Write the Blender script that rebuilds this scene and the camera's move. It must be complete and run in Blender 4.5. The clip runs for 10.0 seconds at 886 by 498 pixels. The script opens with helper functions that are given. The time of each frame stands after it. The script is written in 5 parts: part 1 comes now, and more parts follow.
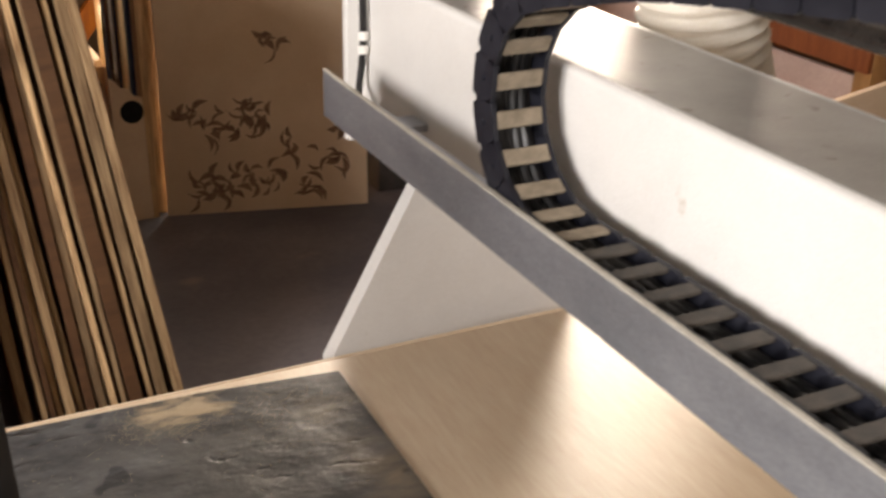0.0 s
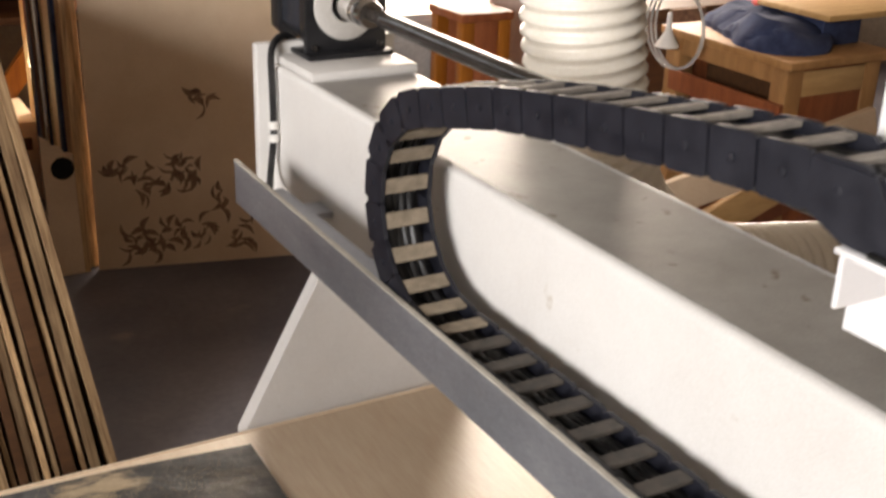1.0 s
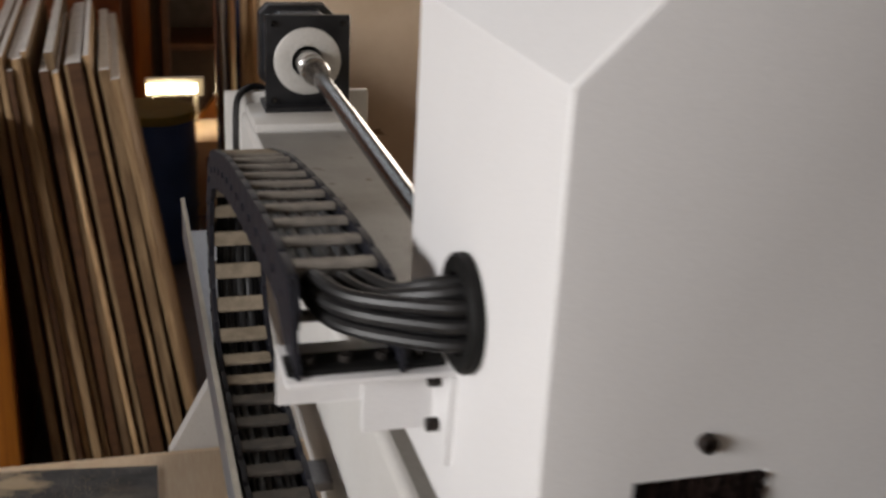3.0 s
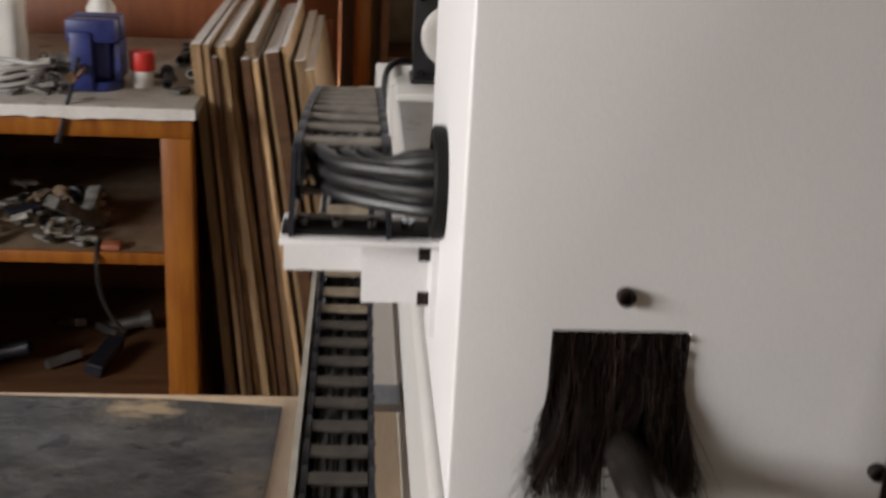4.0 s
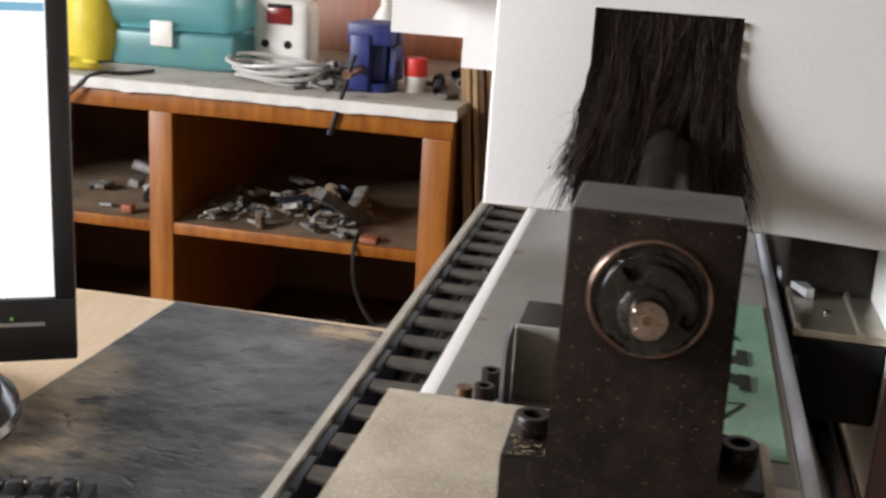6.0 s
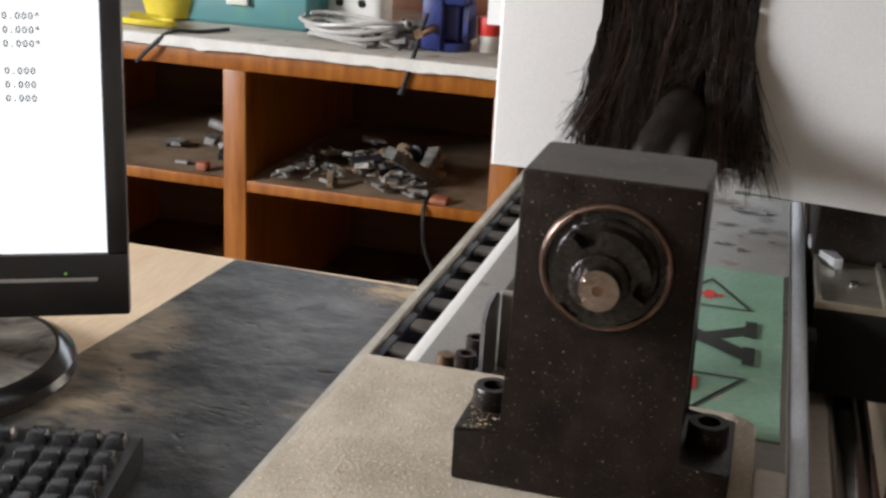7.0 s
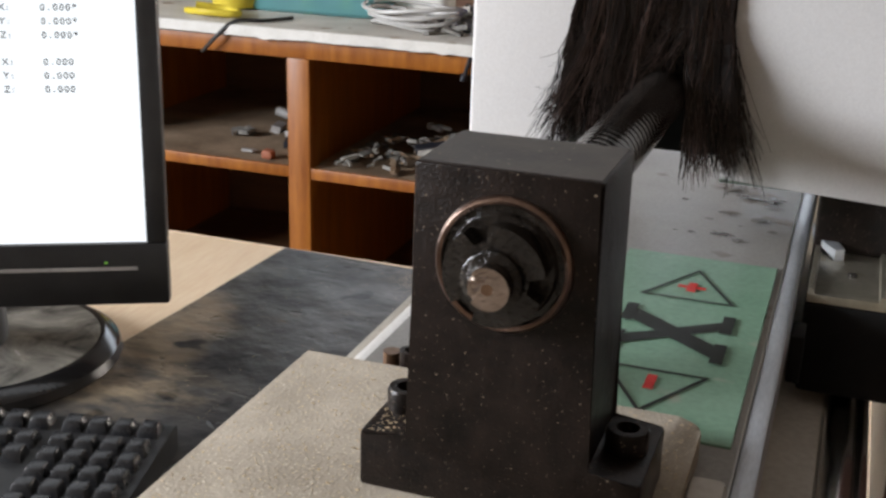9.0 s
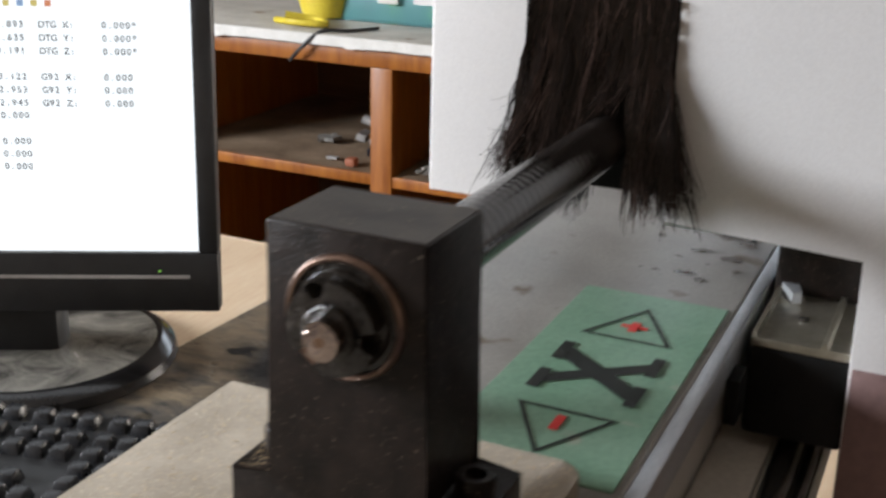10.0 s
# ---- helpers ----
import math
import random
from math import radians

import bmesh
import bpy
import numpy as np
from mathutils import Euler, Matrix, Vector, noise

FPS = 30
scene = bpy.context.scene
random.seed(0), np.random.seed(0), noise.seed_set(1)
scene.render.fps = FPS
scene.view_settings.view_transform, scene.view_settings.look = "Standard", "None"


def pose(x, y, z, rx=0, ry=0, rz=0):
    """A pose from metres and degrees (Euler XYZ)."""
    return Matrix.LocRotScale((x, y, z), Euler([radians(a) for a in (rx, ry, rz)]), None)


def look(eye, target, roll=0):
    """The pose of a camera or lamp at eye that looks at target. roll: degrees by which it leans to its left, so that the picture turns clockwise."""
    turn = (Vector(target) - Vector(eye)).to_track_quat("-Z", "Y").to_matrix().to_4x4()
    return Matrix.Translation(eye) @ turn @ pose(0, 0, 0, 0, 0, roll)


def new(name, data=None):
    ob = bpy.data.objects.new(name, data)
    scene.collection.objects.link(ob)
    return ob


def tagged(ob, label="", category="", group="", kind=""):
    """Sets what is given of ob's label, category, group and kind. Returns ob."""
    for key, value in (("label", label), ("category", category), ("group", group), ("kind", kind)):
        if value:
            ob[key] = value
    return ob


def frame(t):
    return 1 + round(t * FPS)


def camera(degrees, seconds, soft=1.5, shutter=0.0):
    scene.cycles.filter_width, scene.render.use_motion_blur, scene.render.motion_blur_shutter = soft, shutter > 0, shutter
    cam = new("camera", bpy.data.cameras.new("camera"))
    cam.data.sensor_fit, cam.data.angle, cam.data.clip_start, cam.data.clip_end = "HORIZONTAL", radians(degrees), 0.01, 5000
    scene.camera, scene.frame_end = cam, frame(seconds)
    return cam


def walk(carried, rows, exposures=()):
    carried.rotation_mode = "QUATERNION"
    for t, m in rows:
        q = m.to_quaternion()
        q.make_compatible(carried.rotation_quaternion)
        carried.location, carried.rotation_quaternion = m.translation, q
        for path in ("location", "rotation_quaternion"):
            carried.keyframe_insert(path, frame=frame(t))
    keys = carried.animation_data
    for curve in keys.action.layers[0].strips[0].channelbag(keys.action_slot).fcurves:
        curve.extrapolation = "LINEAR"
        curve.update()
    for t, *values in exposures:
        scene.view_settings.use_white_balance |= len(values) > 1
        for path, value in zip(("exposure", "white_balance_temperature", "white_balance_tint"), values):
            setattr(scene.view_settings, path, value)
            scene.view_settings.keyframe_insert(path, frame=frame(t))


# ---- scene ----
cam = camera(41.68, 10.0, 2.7, 0.6)
PATH = [
    (0, (-0.5021, 0.0660, 1.2612), (0.3292, 1.6884, 0.4386), 1.48),
    (0.5, (-0.5009, 0.0431, 1.2963), (0.3987, 1.6331, 0.4823), 2.60),
    (1, (-0.4964, 0.0050, 1.3278), (0.4340, 1.6025, 0.5645), 1.97),
    (1.5, (-0.4738, -0.0277, 1.3569), (0.3810, 1.6249, 0.6233), 1.63),
    (2, (-0.3992, -0.0630, 1.3739), (0.4023, 1.6217, 0.6532), 1.66),
    (2.2, (-0.3670, -0.0749, 1.3781), (0.3984, 1.6293, 0.6642), 1.98),
    (3.3, (-0.1538, -0.1568, 1.3610), (0.2481, 1.6648, 0.6399), 2.66),
    (3.5, (-0.1372, -0.1731, 1.3552), (0.1803, 1.6673, 0.6397), 2.45),
    (4, (-0.1116, -0.2013, 1.3236), (0.0393, 1.6719, 0.6393), 2.93),
    (4.5, (-0.0791, -0.2355, 1.2732), (-0.0711, 1.6523, 0.6129), 2.23),
    (5, (-0.0545, -0.2576, 1.2261), (-0.2436, 1.6418, 0.6289), 2.86),
    (5.5, (-0.0325, -0.2522, 1.2015), (-0.3336, 1.6442, 0.6419), 2.45),
    (5.7, (-0.0249, -0.2447, 1.1932), (-0.3455, 1.6490, 0.6355), 3.04),
    (6.8, (0.0145, -0.2200, 1.1864), (-0.4675, 1.6173, 0.5603), 3.09),
    (7, (0.0133, -0.2167, 1.1873), (-0.4801, 1.6131, 0.5483), 3.17),
    (7.5, (0.0106, -0.2083, 1.1853), (-0.4952, 1.6152, 0.5379), 3.10),
    (8, (0.0182, -0.1991, 1.1836), (-0.4977, 1.6182, 0.5266), 2.87),
    (8.5, (0.0314, -0.1937, 1.1840), (-0.5279, 1.6059, 0.5142), 2.22),
    (9, (0.0442, -0.1941, 1.1865), (-0.5793, 1.5855, 0.5200), 1.69),
    (9.5, (0.0606, -0.1950, 1.1905), (-0.6337, 1.5586, 0.5249), 1.58),
    (10, (0.0934, -0.1840, 1.2014), (-0.6937, 1.5311, 0.5389), 1.39),
]
EXPOSURES = [
    (0.0, -0.1, 7300, 15), (0.5, -0.2, 7200, 15), (1.0, -0.25, 7100, 14), (1.5, -0.65, 7000, 13), (2.2, -0.85, 6700, 12), (3.5, -1.15, 7000, 13),
    (4.0, -0.8, 7000, 13), (4.5, -0.2, 6900, 12), (5.0, 0.0, 6800, 12), (7.0, -0.05, 6600, 11), (8.5, -0.08, 6500, 11), (10.0, -0.02, 6400, 10)]
walk(cam, [(t, look(eye, target, roll)) for t, eye, target, roll in PATH], EXPOSURES)

# ---------------------------------------------------------------- light
world = bpy.data.worlds.new("world")
scene.world = world
world.use_nodes = True
wn = world.node_tree.nodes
sky = wn.new("ShaderNodeTexSky")
sky.sky_type, sky.sun_disc, sky.sun_elevation, sky.sun_rotation = "NISHITA", False, radians(38), radians(250)
world.node_tree.links.new(sky.outputs[0], wn["Background"].inputs[0])
wn["Background"].inputs[1].default_value = 0.12


def area_lamp(name, m, w, h, watts, color):
    data = bpy.data.lights.new(name, "AREA")
    data.shape, data.size, data.size_y, data.energy, data.color = "RECTANGLE", w, h, watts, color
    ob = new(name, data)
    ob.matrix_world = m
    return ob


# daylight through the openings of the workshop
area_lamp("daylight_side_window", look((-3.38, -1.05, 1.98), (0, 0.1, 1.0)), 1.7, 0.85, 275, (0.93, 0.96, 1.0))
area_lamp("daylight_back_door", look((2.3, 4.75, 1.5), (0.2, 0.8, 0.8)), 2.0, 1.8, 230, (1.0, 0.91, 0.80))

area_lamp("daylight_high_window", look((-1.1, 4.9, 2.55), (-1.1, 0.0, 0.9)), 3.0, 0.5, 20, (0.86, 0.93, 1.0))

# the tube lamp low at the back
tube_data = bpy.data.lights.new("tube_lamp_light", "POINT")
tube_data.energy, tube_data.color, tube_data.shadow_soft_size = 1.1, (1.0, 0.82, 0.48), 0.08
new("tube_lamp_light", tube_data).location = (-0.02, 3.86, 0.42)

# ---------------------------------------------------------------- materials


def material(name, c1, c2, rough=0.5, metal=0.0, scale=30.0, bump=0.1, fine=400.0, stretch=(1, 1, 1), spots=None, rough2=None,
             coat=0.0, random_value=0.0, spec=0.5, warp=0.0, depth=0.002):
    """Two-scale procedural surface: broad blotches from c1 to c2, fine grain, relief, and optional specks (colour, scale, amount)."""
    m = bpy.data.materials.new(name)
    m.use_nodes = True
    nt = m.node_tree
    n, link = nt.nodes, nt.links.new
    bsdf = n["Principled BSDF"]
    co = n.new("ShaderNodeTexCoord")
    mp = n.new("ShaderNodeMapping")
    mp.inputs["Scale"].default_value = stretch
    link(co.outputs["Object"], mp.inputs[0])
    info = n.new("ShaderNodeObjectInfo")
    shift = n.new("ShaderNodeVectorMath")
    shift.operation = "MULTIPLY_ADD"
    shift.inputs[1].default_value = (1, 1, 1)
    link(mp.outputs[0], shift.inputs[0])
    rnd = n.new("ShaderNodeMath")
    rnd.operation = "MULTIPLY"
    rnd.inputs[1].default_value = 7.0
    link(info.outputs["Random"], rnd.inputs[0])
    link(rnd.outputs[0], shift.inputs[2])
    big = n.new("ShaderNodeTexNoise")
    big.inputs["Scale"].default_value, big.inputs["Detail"].default_value, big.inputs["Roughness"].default_value = scale, 5, 0.6
    link(shift.outputs[0], big.inputs["Vector"])
    small = n.new("ShaderNodeTexNoise")
    small.inputs["Scale"].default_value, small.inputs["Detail"].default_value = fine, 3
    link(shift.outputs[0], small.inputs["Vector"])
    ramp = n.new("ShaderNodeValToRGB")
    ramp.color_ramp.elements[0].position, ramp.color_ramp.elements[1].position = 0.32, 0.68
    ramp.color_ramp.elements[0].color, ramp.color_ramp.elements[1].color = (*c1, 1), (*c2, 1)
    link(big.outputs["Fac"], ramp.inputs[0])
    color = ramp.outputs[0]
    grain = n.new("ShaderNodeMix")
    grain.data_type, grain.blend_type = "RGBA", "OVERLAY"
    grain.inputs["Factor"].default_value = 0.25
    link(color, grain.inputs["A"])
    link(small.outputs["Fac"], grain.inputs["B"])
    color = grain.outputs["Result"]
    if spots:
        sc, sscale, limit = spots
        sp = n.new("ShaderNodeTexNoise")
        sp.inputs["Scale"].default_value, sp.inputs["Detail"].default_value = sscale, 4
        link(shift.outputs[0], sp.inputs["Vector"])
        sr = n.new("ShaderNodeValToRGB")
        sr.color_ramp.elements[0].position, sr.color_ramp.elements[1].position = limit, min(limit + 0.08, 1)
        link(sp.outputs["Fac"], sr.inputs[0])
        mx = n.new("ShaderNodeMix")
        mx.data_type = "RGBA"
        link(sr.outputs[0], mx.inputs["Factor"])
        link(color, mx.inputs["A"])
        mx.inputs["B"].default_value = (*sc, 1)
        color = mx.outputs["Result"]
    if random_value:
        hsv = n.new("ShaderNodeHueSaturation")
        rm = n.new("ShaderNodeMapRange")
        rm.inputs["To Min"].default_value, rm.inputs["To Max"].default_value = 1 - random_value, 1 + random_value
        link(info.outputs["Random"], rm.inputs[0])
        link(rm.outputs[0], hsv.inputs["Value"])
        link(color, hsv.inputs["Color"])
        color = hsv.outputs[0]
    link(color, bsdf.inputs["Base Color"])
    rr = n.new("ShaderNodeMapRange")
    rr.inputs["To Min"].default_value, rr.inputs["To Max"].default_value = rough, rough2 if rough2 is not None else min(rough + 0.15, 1)
    link(big.outputs["Fac"], rr.inputs[0])
    link(rr.outputs[0], bsdf.inputs["Roughness"])
    bsdf.inputs["Metallic"].default_value = metal
    bsdf.inputs["Coat Weight"].default_value = coat
    bsdf.inputs["Specular IOR Level"].default_value = spec
    big.inputs["Distortion"].default_value = warp
    if bump:
        add = n.new("ShaderNodeMath")
        add.operation = "MULTIPLY_ADD"
        add.inputs[1].default_value = 0.5
        link(small.outputs["Fac"], add.inputs[0])
        link(big.outputs["Fac"], add.inputs[2])
        bp = n.new("ShaderNodeBump")
        bp.inputs["Strength"].default_value, bp.inputs["Distance"].default_value = bump, depth
        link(add.outputs[0], bp.inputs["Height"])
        link(bp.outputs[0], bsdf.inputs["Normal"])
    return m


def glow(name, color, strength):
    m = bpy.data.materials.new(name)
    m.use_nodes = True
    b = m.node_tree.nodes["Principled BSDF"]
    b.inputs["Base Color"].default_value = (0.02, 0.02, 0.02, 1)
    b.inputs["Roughness"].default_value = 0.25
    b.inputs["Emission Color"].default_value = (*color, 1)
    b.inputs["Emission Strength"].default_value = strength
    return m


def clear(name, color, rough):
    m = bpy.data.materials.new(name)
    m.use_nodes = True
    b = m.node_tree.nodes["Principled BSDF"]
    b.inputs["Base Color"].default_value = (*color, 1)
    b.inputs["Roughness"].default_value = rough
    b.inputs["Transmission Weight"].default_value = 0.7
    return m


M_PAINT = material("machine_white_paint", (0.58, 0.56, 0.535), (0.66, 0.645, 0.62), 0.28, 0, 7, 0.03, 900, spots=((0.45, 0.40, 0.34), 38, 0.72))
M_COVER = material("cover_white_paint", (0.70, 0.69, 0.69), (0.745, 0.735, 0.735), 0.34, 0, 4, 0.05, 1300)
M_BEDGREY = material("worn_shade_grey_bed_paint", (0.225, 0.212, 0.195), (0.31, 0.297, 0.275), 0.26, 0.0, 22, 0.05, 700, spots=((0.13, 0.10, 0.07), 55, 0.65), rough2=0.52, spec=0.28)
M_LIP = material("brushed_steel_strip", (0.20, 0.205, 0.225), (0.34, 0.345, 0.365), 0.26, 0.6, 9, 0.05, 320, (2, 0.7, 2), rough2=0.42)
M_DUSTYLITLIP = material("dusty_lit_steel", (0.36, 0.33, 0.28), (0.50, 0.465, 0.40), 0.6, 0.1, 30, 0.1, 700)
M_PLATE = material("sawdust_covered_plate", (0.31, 0.265, 0.205), (0.48, 0.42, 0.34), 0.8, 0.0, 38, 0.65, 1150, spots=((0.70, 0.60, 0.47), 1500, 0.62), depth=0.0009)
M_BLACKSTEEL = material("blackened_steel", (0.004, 0.0026, 0.0022), (0.017, 0.0105, 0.008), 0.28, 0.0, 130, 0.55, 1400, spots=((0.21, 0.165, 0.12), 1250, 0.646), spec=0.26, depth=0.0005)
M_CHAIN = material("black_nylon", (0.006, 0.0065, 0.011), (0.015, 0.0155, 0.022), 0.42, 0, 80, 0.1, 500, spec=0.4)
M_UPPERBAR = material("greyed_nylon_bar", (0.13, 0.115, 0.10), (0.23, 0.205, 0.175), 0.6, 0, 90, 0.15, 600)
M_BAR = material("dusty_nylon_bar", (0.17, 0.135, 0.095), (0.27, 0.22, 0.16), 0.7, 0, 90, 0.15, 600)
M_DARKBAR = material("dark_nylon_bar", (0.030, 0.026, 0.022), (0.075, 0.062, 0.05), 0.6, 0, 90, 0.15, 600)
M_CABLE = material("black_cable", (0.006, 0.006, 0.007), (0.022, 0.021, 0.021), 0.36, 0, 60, 0.05, 500, spec=0.45)
M_GREYCABLE = material("grey_cable", (0.22, 0.21, 0.2), (0.32, 0.31, 0.3), 0.45, 0, 60, 0.05, 500)
M_SCREW = material("polished_steel", (0.58, 0.57, 0.56), (0.70, 0.68, 0.66), 0.12, 1.0, 60, 0.02, 500)
M_SCREWDARK = material("oiled_dark_steel", (0.014, 0.012, 0.011), (0.036, 0.031, 0.028), 0.09, 0.0, 60, 0.0, 500, rough2=0.16, spec=0.6)
M_SHAFT = material("worn_shaft_steel", (0.20, 0.15, 0.12), (0.40, 0.325, 0.285), 0.16, 1.0, 130, 0.25, 500)
M_RIM = material("bronzed_steel_rim", (0.24, 0.155, 0.12), (0.42, 0.31, 0.26), 0.22, 1.0, 120, 0.2, 600)
M_OILYBLACK = material("oily_black_steel", (0.004, 0.0035, 0.003), (0.02, 0.016, 0.013), 0.12, 0.0, 180, 0.5, 600, rough2=0.3)
M_COIL = material("clear_white_cable", (0.40, 0.39, 0.375), (0.50, 0.49, 0.475), 0.3, 0, 60, 0.05, 300)
M_STRIP = material("bluish_bare_steel", (0.40, 0.42, 0.45), (0.54, 0.56, 0.59), 0.28, 0.45, 30, 0.08, 500, (3, 0.6, 3), spots=((0.26, 0.20, 0.14), 60, 0.66))
M_BRASS = material("worn_bronze", (0.16, 0.095, 0.06), (0.27, 0.17, 0.11), 0.3, 0.9, 80, 0.1, 600)
M_MOTOR = material("motor_black", (0.006, 0.006, 0.007), (0.016, 0.016, 0.018), 0.32, 0.0, 60, 0.08, 600, spec=0.4)
M_STATOR = material("blue_black_lamination", (0.016, 0.019, 0.026), (0.034, 0.040, 0.052), 0.34, 0.2, 60, 0.2, 900, (1, 12, 1))
M_DISC = material("grey_white_flange", (0.52, 0.50, 0.47), (0.62, 0.60, 0.57), 0.45, 0.3, 40, 0.05, 500)
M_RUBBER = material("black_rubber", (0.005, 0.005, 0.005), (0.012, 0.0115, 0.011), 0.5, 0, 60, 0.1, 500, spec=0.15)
M_HAIR = material("dark_bristle", (0.006, 0.0045, 0.0045), (0.024, 0.015, 0.013), 0.16, 0, 60, 0.0, 500)
M_HAIRBROWN = material("brown_bristle", (0.045, 0.027, 0.023), (0.13, 0.082, 0.07), 0.2, 0, 60, 0.0, 500)
M_LABEL = material("green_label", (0.165, 0.30, 0.205), (0.225, 0.365, 0.265), 0.34, 0, 30, 0.04, 500, spots=((0.33, 0.38, 0.30), 70, 0.66), spec=0.35)
M_INK = material("label_black_print", (0.008, 0.012, 0.01), (0.02, 0.022, 0.02), 0.45, 0, 50, 0.03, 500)
M_RED = material("label_red_print", (0.55, 0.03, 0.03), (0.65, 0.06, 0.05), 0.45, 0, 50, 0.03, 500)
M_DESK = material("pale_maple_laminate", (0.67, 0.515, 0.355), (0.74, 0.595, 0.43), 0.40, 0, 5, 0.04, 60, (7, 0.7, 7), rough2=0.52)


def mat_material():
    """Black rubber sheet, creased and scuffed to grey, with brown dust rubbed into patches."""
    m = bpy.data.materials.new("worn_black_mat")
    m.use_nodes = True
    nt = m.node_tree
    n, link = nt.nodes, nt.links.new
    bsdf = n["Principled BSDF"]
    co = n.new("ShaderNodeTexCoord")

    def noise_node(scale, detail=5.0, rough=0.6, warp=0.0, kind="FBM", stretch=(1, 1, 1)):
        mp = n.new("ShaderNodeMapping")
        mp.inputs["Scale"].default_value = stretch
        mp.inputs["Rotation"].default_value = (0, 0, 0.5)
        link(co.outputs["Object"], mp.inputs[0])
        t = n.new("ShaderNodeTexNoise")
        t.noise_type = kind
        t.inputs["Scale"].default_value, t.inputs["Detail"].default_value = scale, detail
        t.inputs["Roughness"].default_value, t.inputs["Distortion"].default_value = rough, warp
        link(mp.outputs[0], t.inputs["Vector"])
        return t.outputs["Fac"]

    def ramp(fac, lo, hi, c0=(0, 0, 0), c1=(1, 1, 1)):
        r = n.new("ShaderNodeValToRGB")
        r.color_ramp.elements[0].position, r.color_ramp.elements[1].position = lo, hi
        r.color_ramp.elements[0].color, r.color_ramp.elements[1].color = (*c0, 1), (*c1, 1)
        link(fac, r.inputs[0])
        return r.outputs[0]

    def mix(fac, a, b):
        x = n.new("ShaderNodeMix")
        x.data_type = "RGBA"
        link(fac, x.inputs["Factor"])
        for sock, v in (("A", a), ("B", b)):
            if isinstance(v, tuple):
                x.inputs[sock].default_value = (*v, 1)
            else:
                link(v, x.inputs[sock])
        return x.outputs["Result"]

    def math_node(op, a, b):
        x = n.new("ShaderNodeMath")
        x.operation = op
        for i, v in enumerate((a, b)):
            if isinstance(v, float):
                x.inputs[i].default_value = v
            else:
                link(v, x.inputs[i])
        return x.outputs[0]

    scuff = noise_node(8, 8, 0.66, 0.15, stretch=(1.0, 1.3, 1))
    crease = noise_node(6, 2, 0.5, 0.7, stretch=(1, 1.8, 1))
    smear = noise_node(26, 4, 0.6, 0.4, stretch=(1, 2.2, 1))
    fine = noise_node(220, 3)
    color = ramp(scuff, 0.40, 0.70, (0.008, 0.008, 0.010), (0.102, 0.098, 0.092))
    dust = ramp(math_node("MULTIPLY", ramp(noise_node(4.2, 2, 0.5), 0.50, 0.66), smear), 0.16, 0.55)
    color = mix(dust, color, (0.20, 0.155, 0.105))
    # narrow folds, their shade darkened into the colour: thin bands where the broad noise crosses its middle, broken up
    # by the smears
    band = math_node("ABSOLUTE", math_node("SUBTRACT", crease, 0.5), 0.0)
    fold = math_node("MULTIPLY", ramp(band, 0.0, 0.030, (1, 1, 1), (0, 0, 0)), ramp(smear, 0.56, 0.64))
    color = mix(fold, color, (0.006, 0.006, 0.007))
    color = mix(ramp(noise_node(26, 2, 0.4), 0.640, 0.675), color, (0.008, 0.008, 0.009))
    # the sawdust heap near the far edge, in the sheet's own metres
    for (px, py), size in (((0.082, 0.434), 0.050), ((0.125, 0.150), 0.085), ((-0.09, 0.10), 0.11)):
        d = n.new("ShaderNodeVectorMath")
        d.operation = "DISTANCE"
        flat = n.new("ShaderNodeVectorMath")
        flat.operation = "MULTIPLY"
        flat.inputs[1].default_value = (1, 1.5, 0)
        link(co.outputs["Object"], flat.inputs[0])
        link(flat.outputs[0], d.inputs[0])
        d.inputs[1].default_value = (px, py * 1.5, 0)
        near = ramp(d.outputs["Value"], 0.0, size, (1, 1, 1), (0, 0, 0))
        patch = ramp(math_node("MULTIPLY", near, math_node("MULTIPLY", ramp(smear, 0.36, 0.62), math_node("ADD", scuff, fine))), 0.08, 0.40 if py > 0.4 else 1.4)
        color = mix(patch, color, (0.42, 0.32, 0.20) if py > 0.4 else (0.30, 0.24, 0.165))
    link(color, bsdf.inputs["Base Color"])
    rr = n.new("ShaderNodeMapRange")
    rr.inputs["To Min"].default_value, rr.inputs["To Max"].default_value = 0.55, 0.20
    link(scuff, rr.inputs[0])
    link(rr.outputs[0], bsdf.inputs["Roughness"])
    height = math_node("ADD", math_node("MULTIPLY", noise_node(17, 5, 0.55, 0.1, stretch=(1, 1.3, 1)), 0.9), math_node("ADD", math_node("MULTIPLY", fine, 0.06), math_node("MULTIPLY", fold, -0.35)))
    bp = n.new("ShaderNodeBump")
    bp.inputs["Strength"].default_value, bp.inputs["Distance"].default_value = 0.45, 0.008
    link(height, bp.inputs["Height"])
    link(bp.outputs[0], bsdf.inputs["Normal"])
    return m


M_MAT = mat_material()
M_ORANGEWOOD = material("varnished_orange_wood", (0.21, 0.058, 0.005), (0.36, 0.122, 0.012), 0.34, 0, 6, 0.1, 80, (9, 9, 0.8))
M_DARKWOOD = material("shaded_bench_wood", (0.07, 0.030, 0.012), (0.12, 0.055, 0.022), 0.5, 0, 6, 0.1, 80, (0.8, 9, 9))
M_BENCHTOP = material("chipped_white_top", (0.40, 0.38, 0.34), (0.55, 0.525, 0.48), 0.42, 0, 14, 0.2, 200, spots=((0.24, 0.18, 0.12), 16, 0.62))
M_SHELF = material("dusty_shelf_wood", (0.12, 0.076, 0.043), (0.24, 0.17, 0.11), 0.75, 0, 10, 0.2, 160)
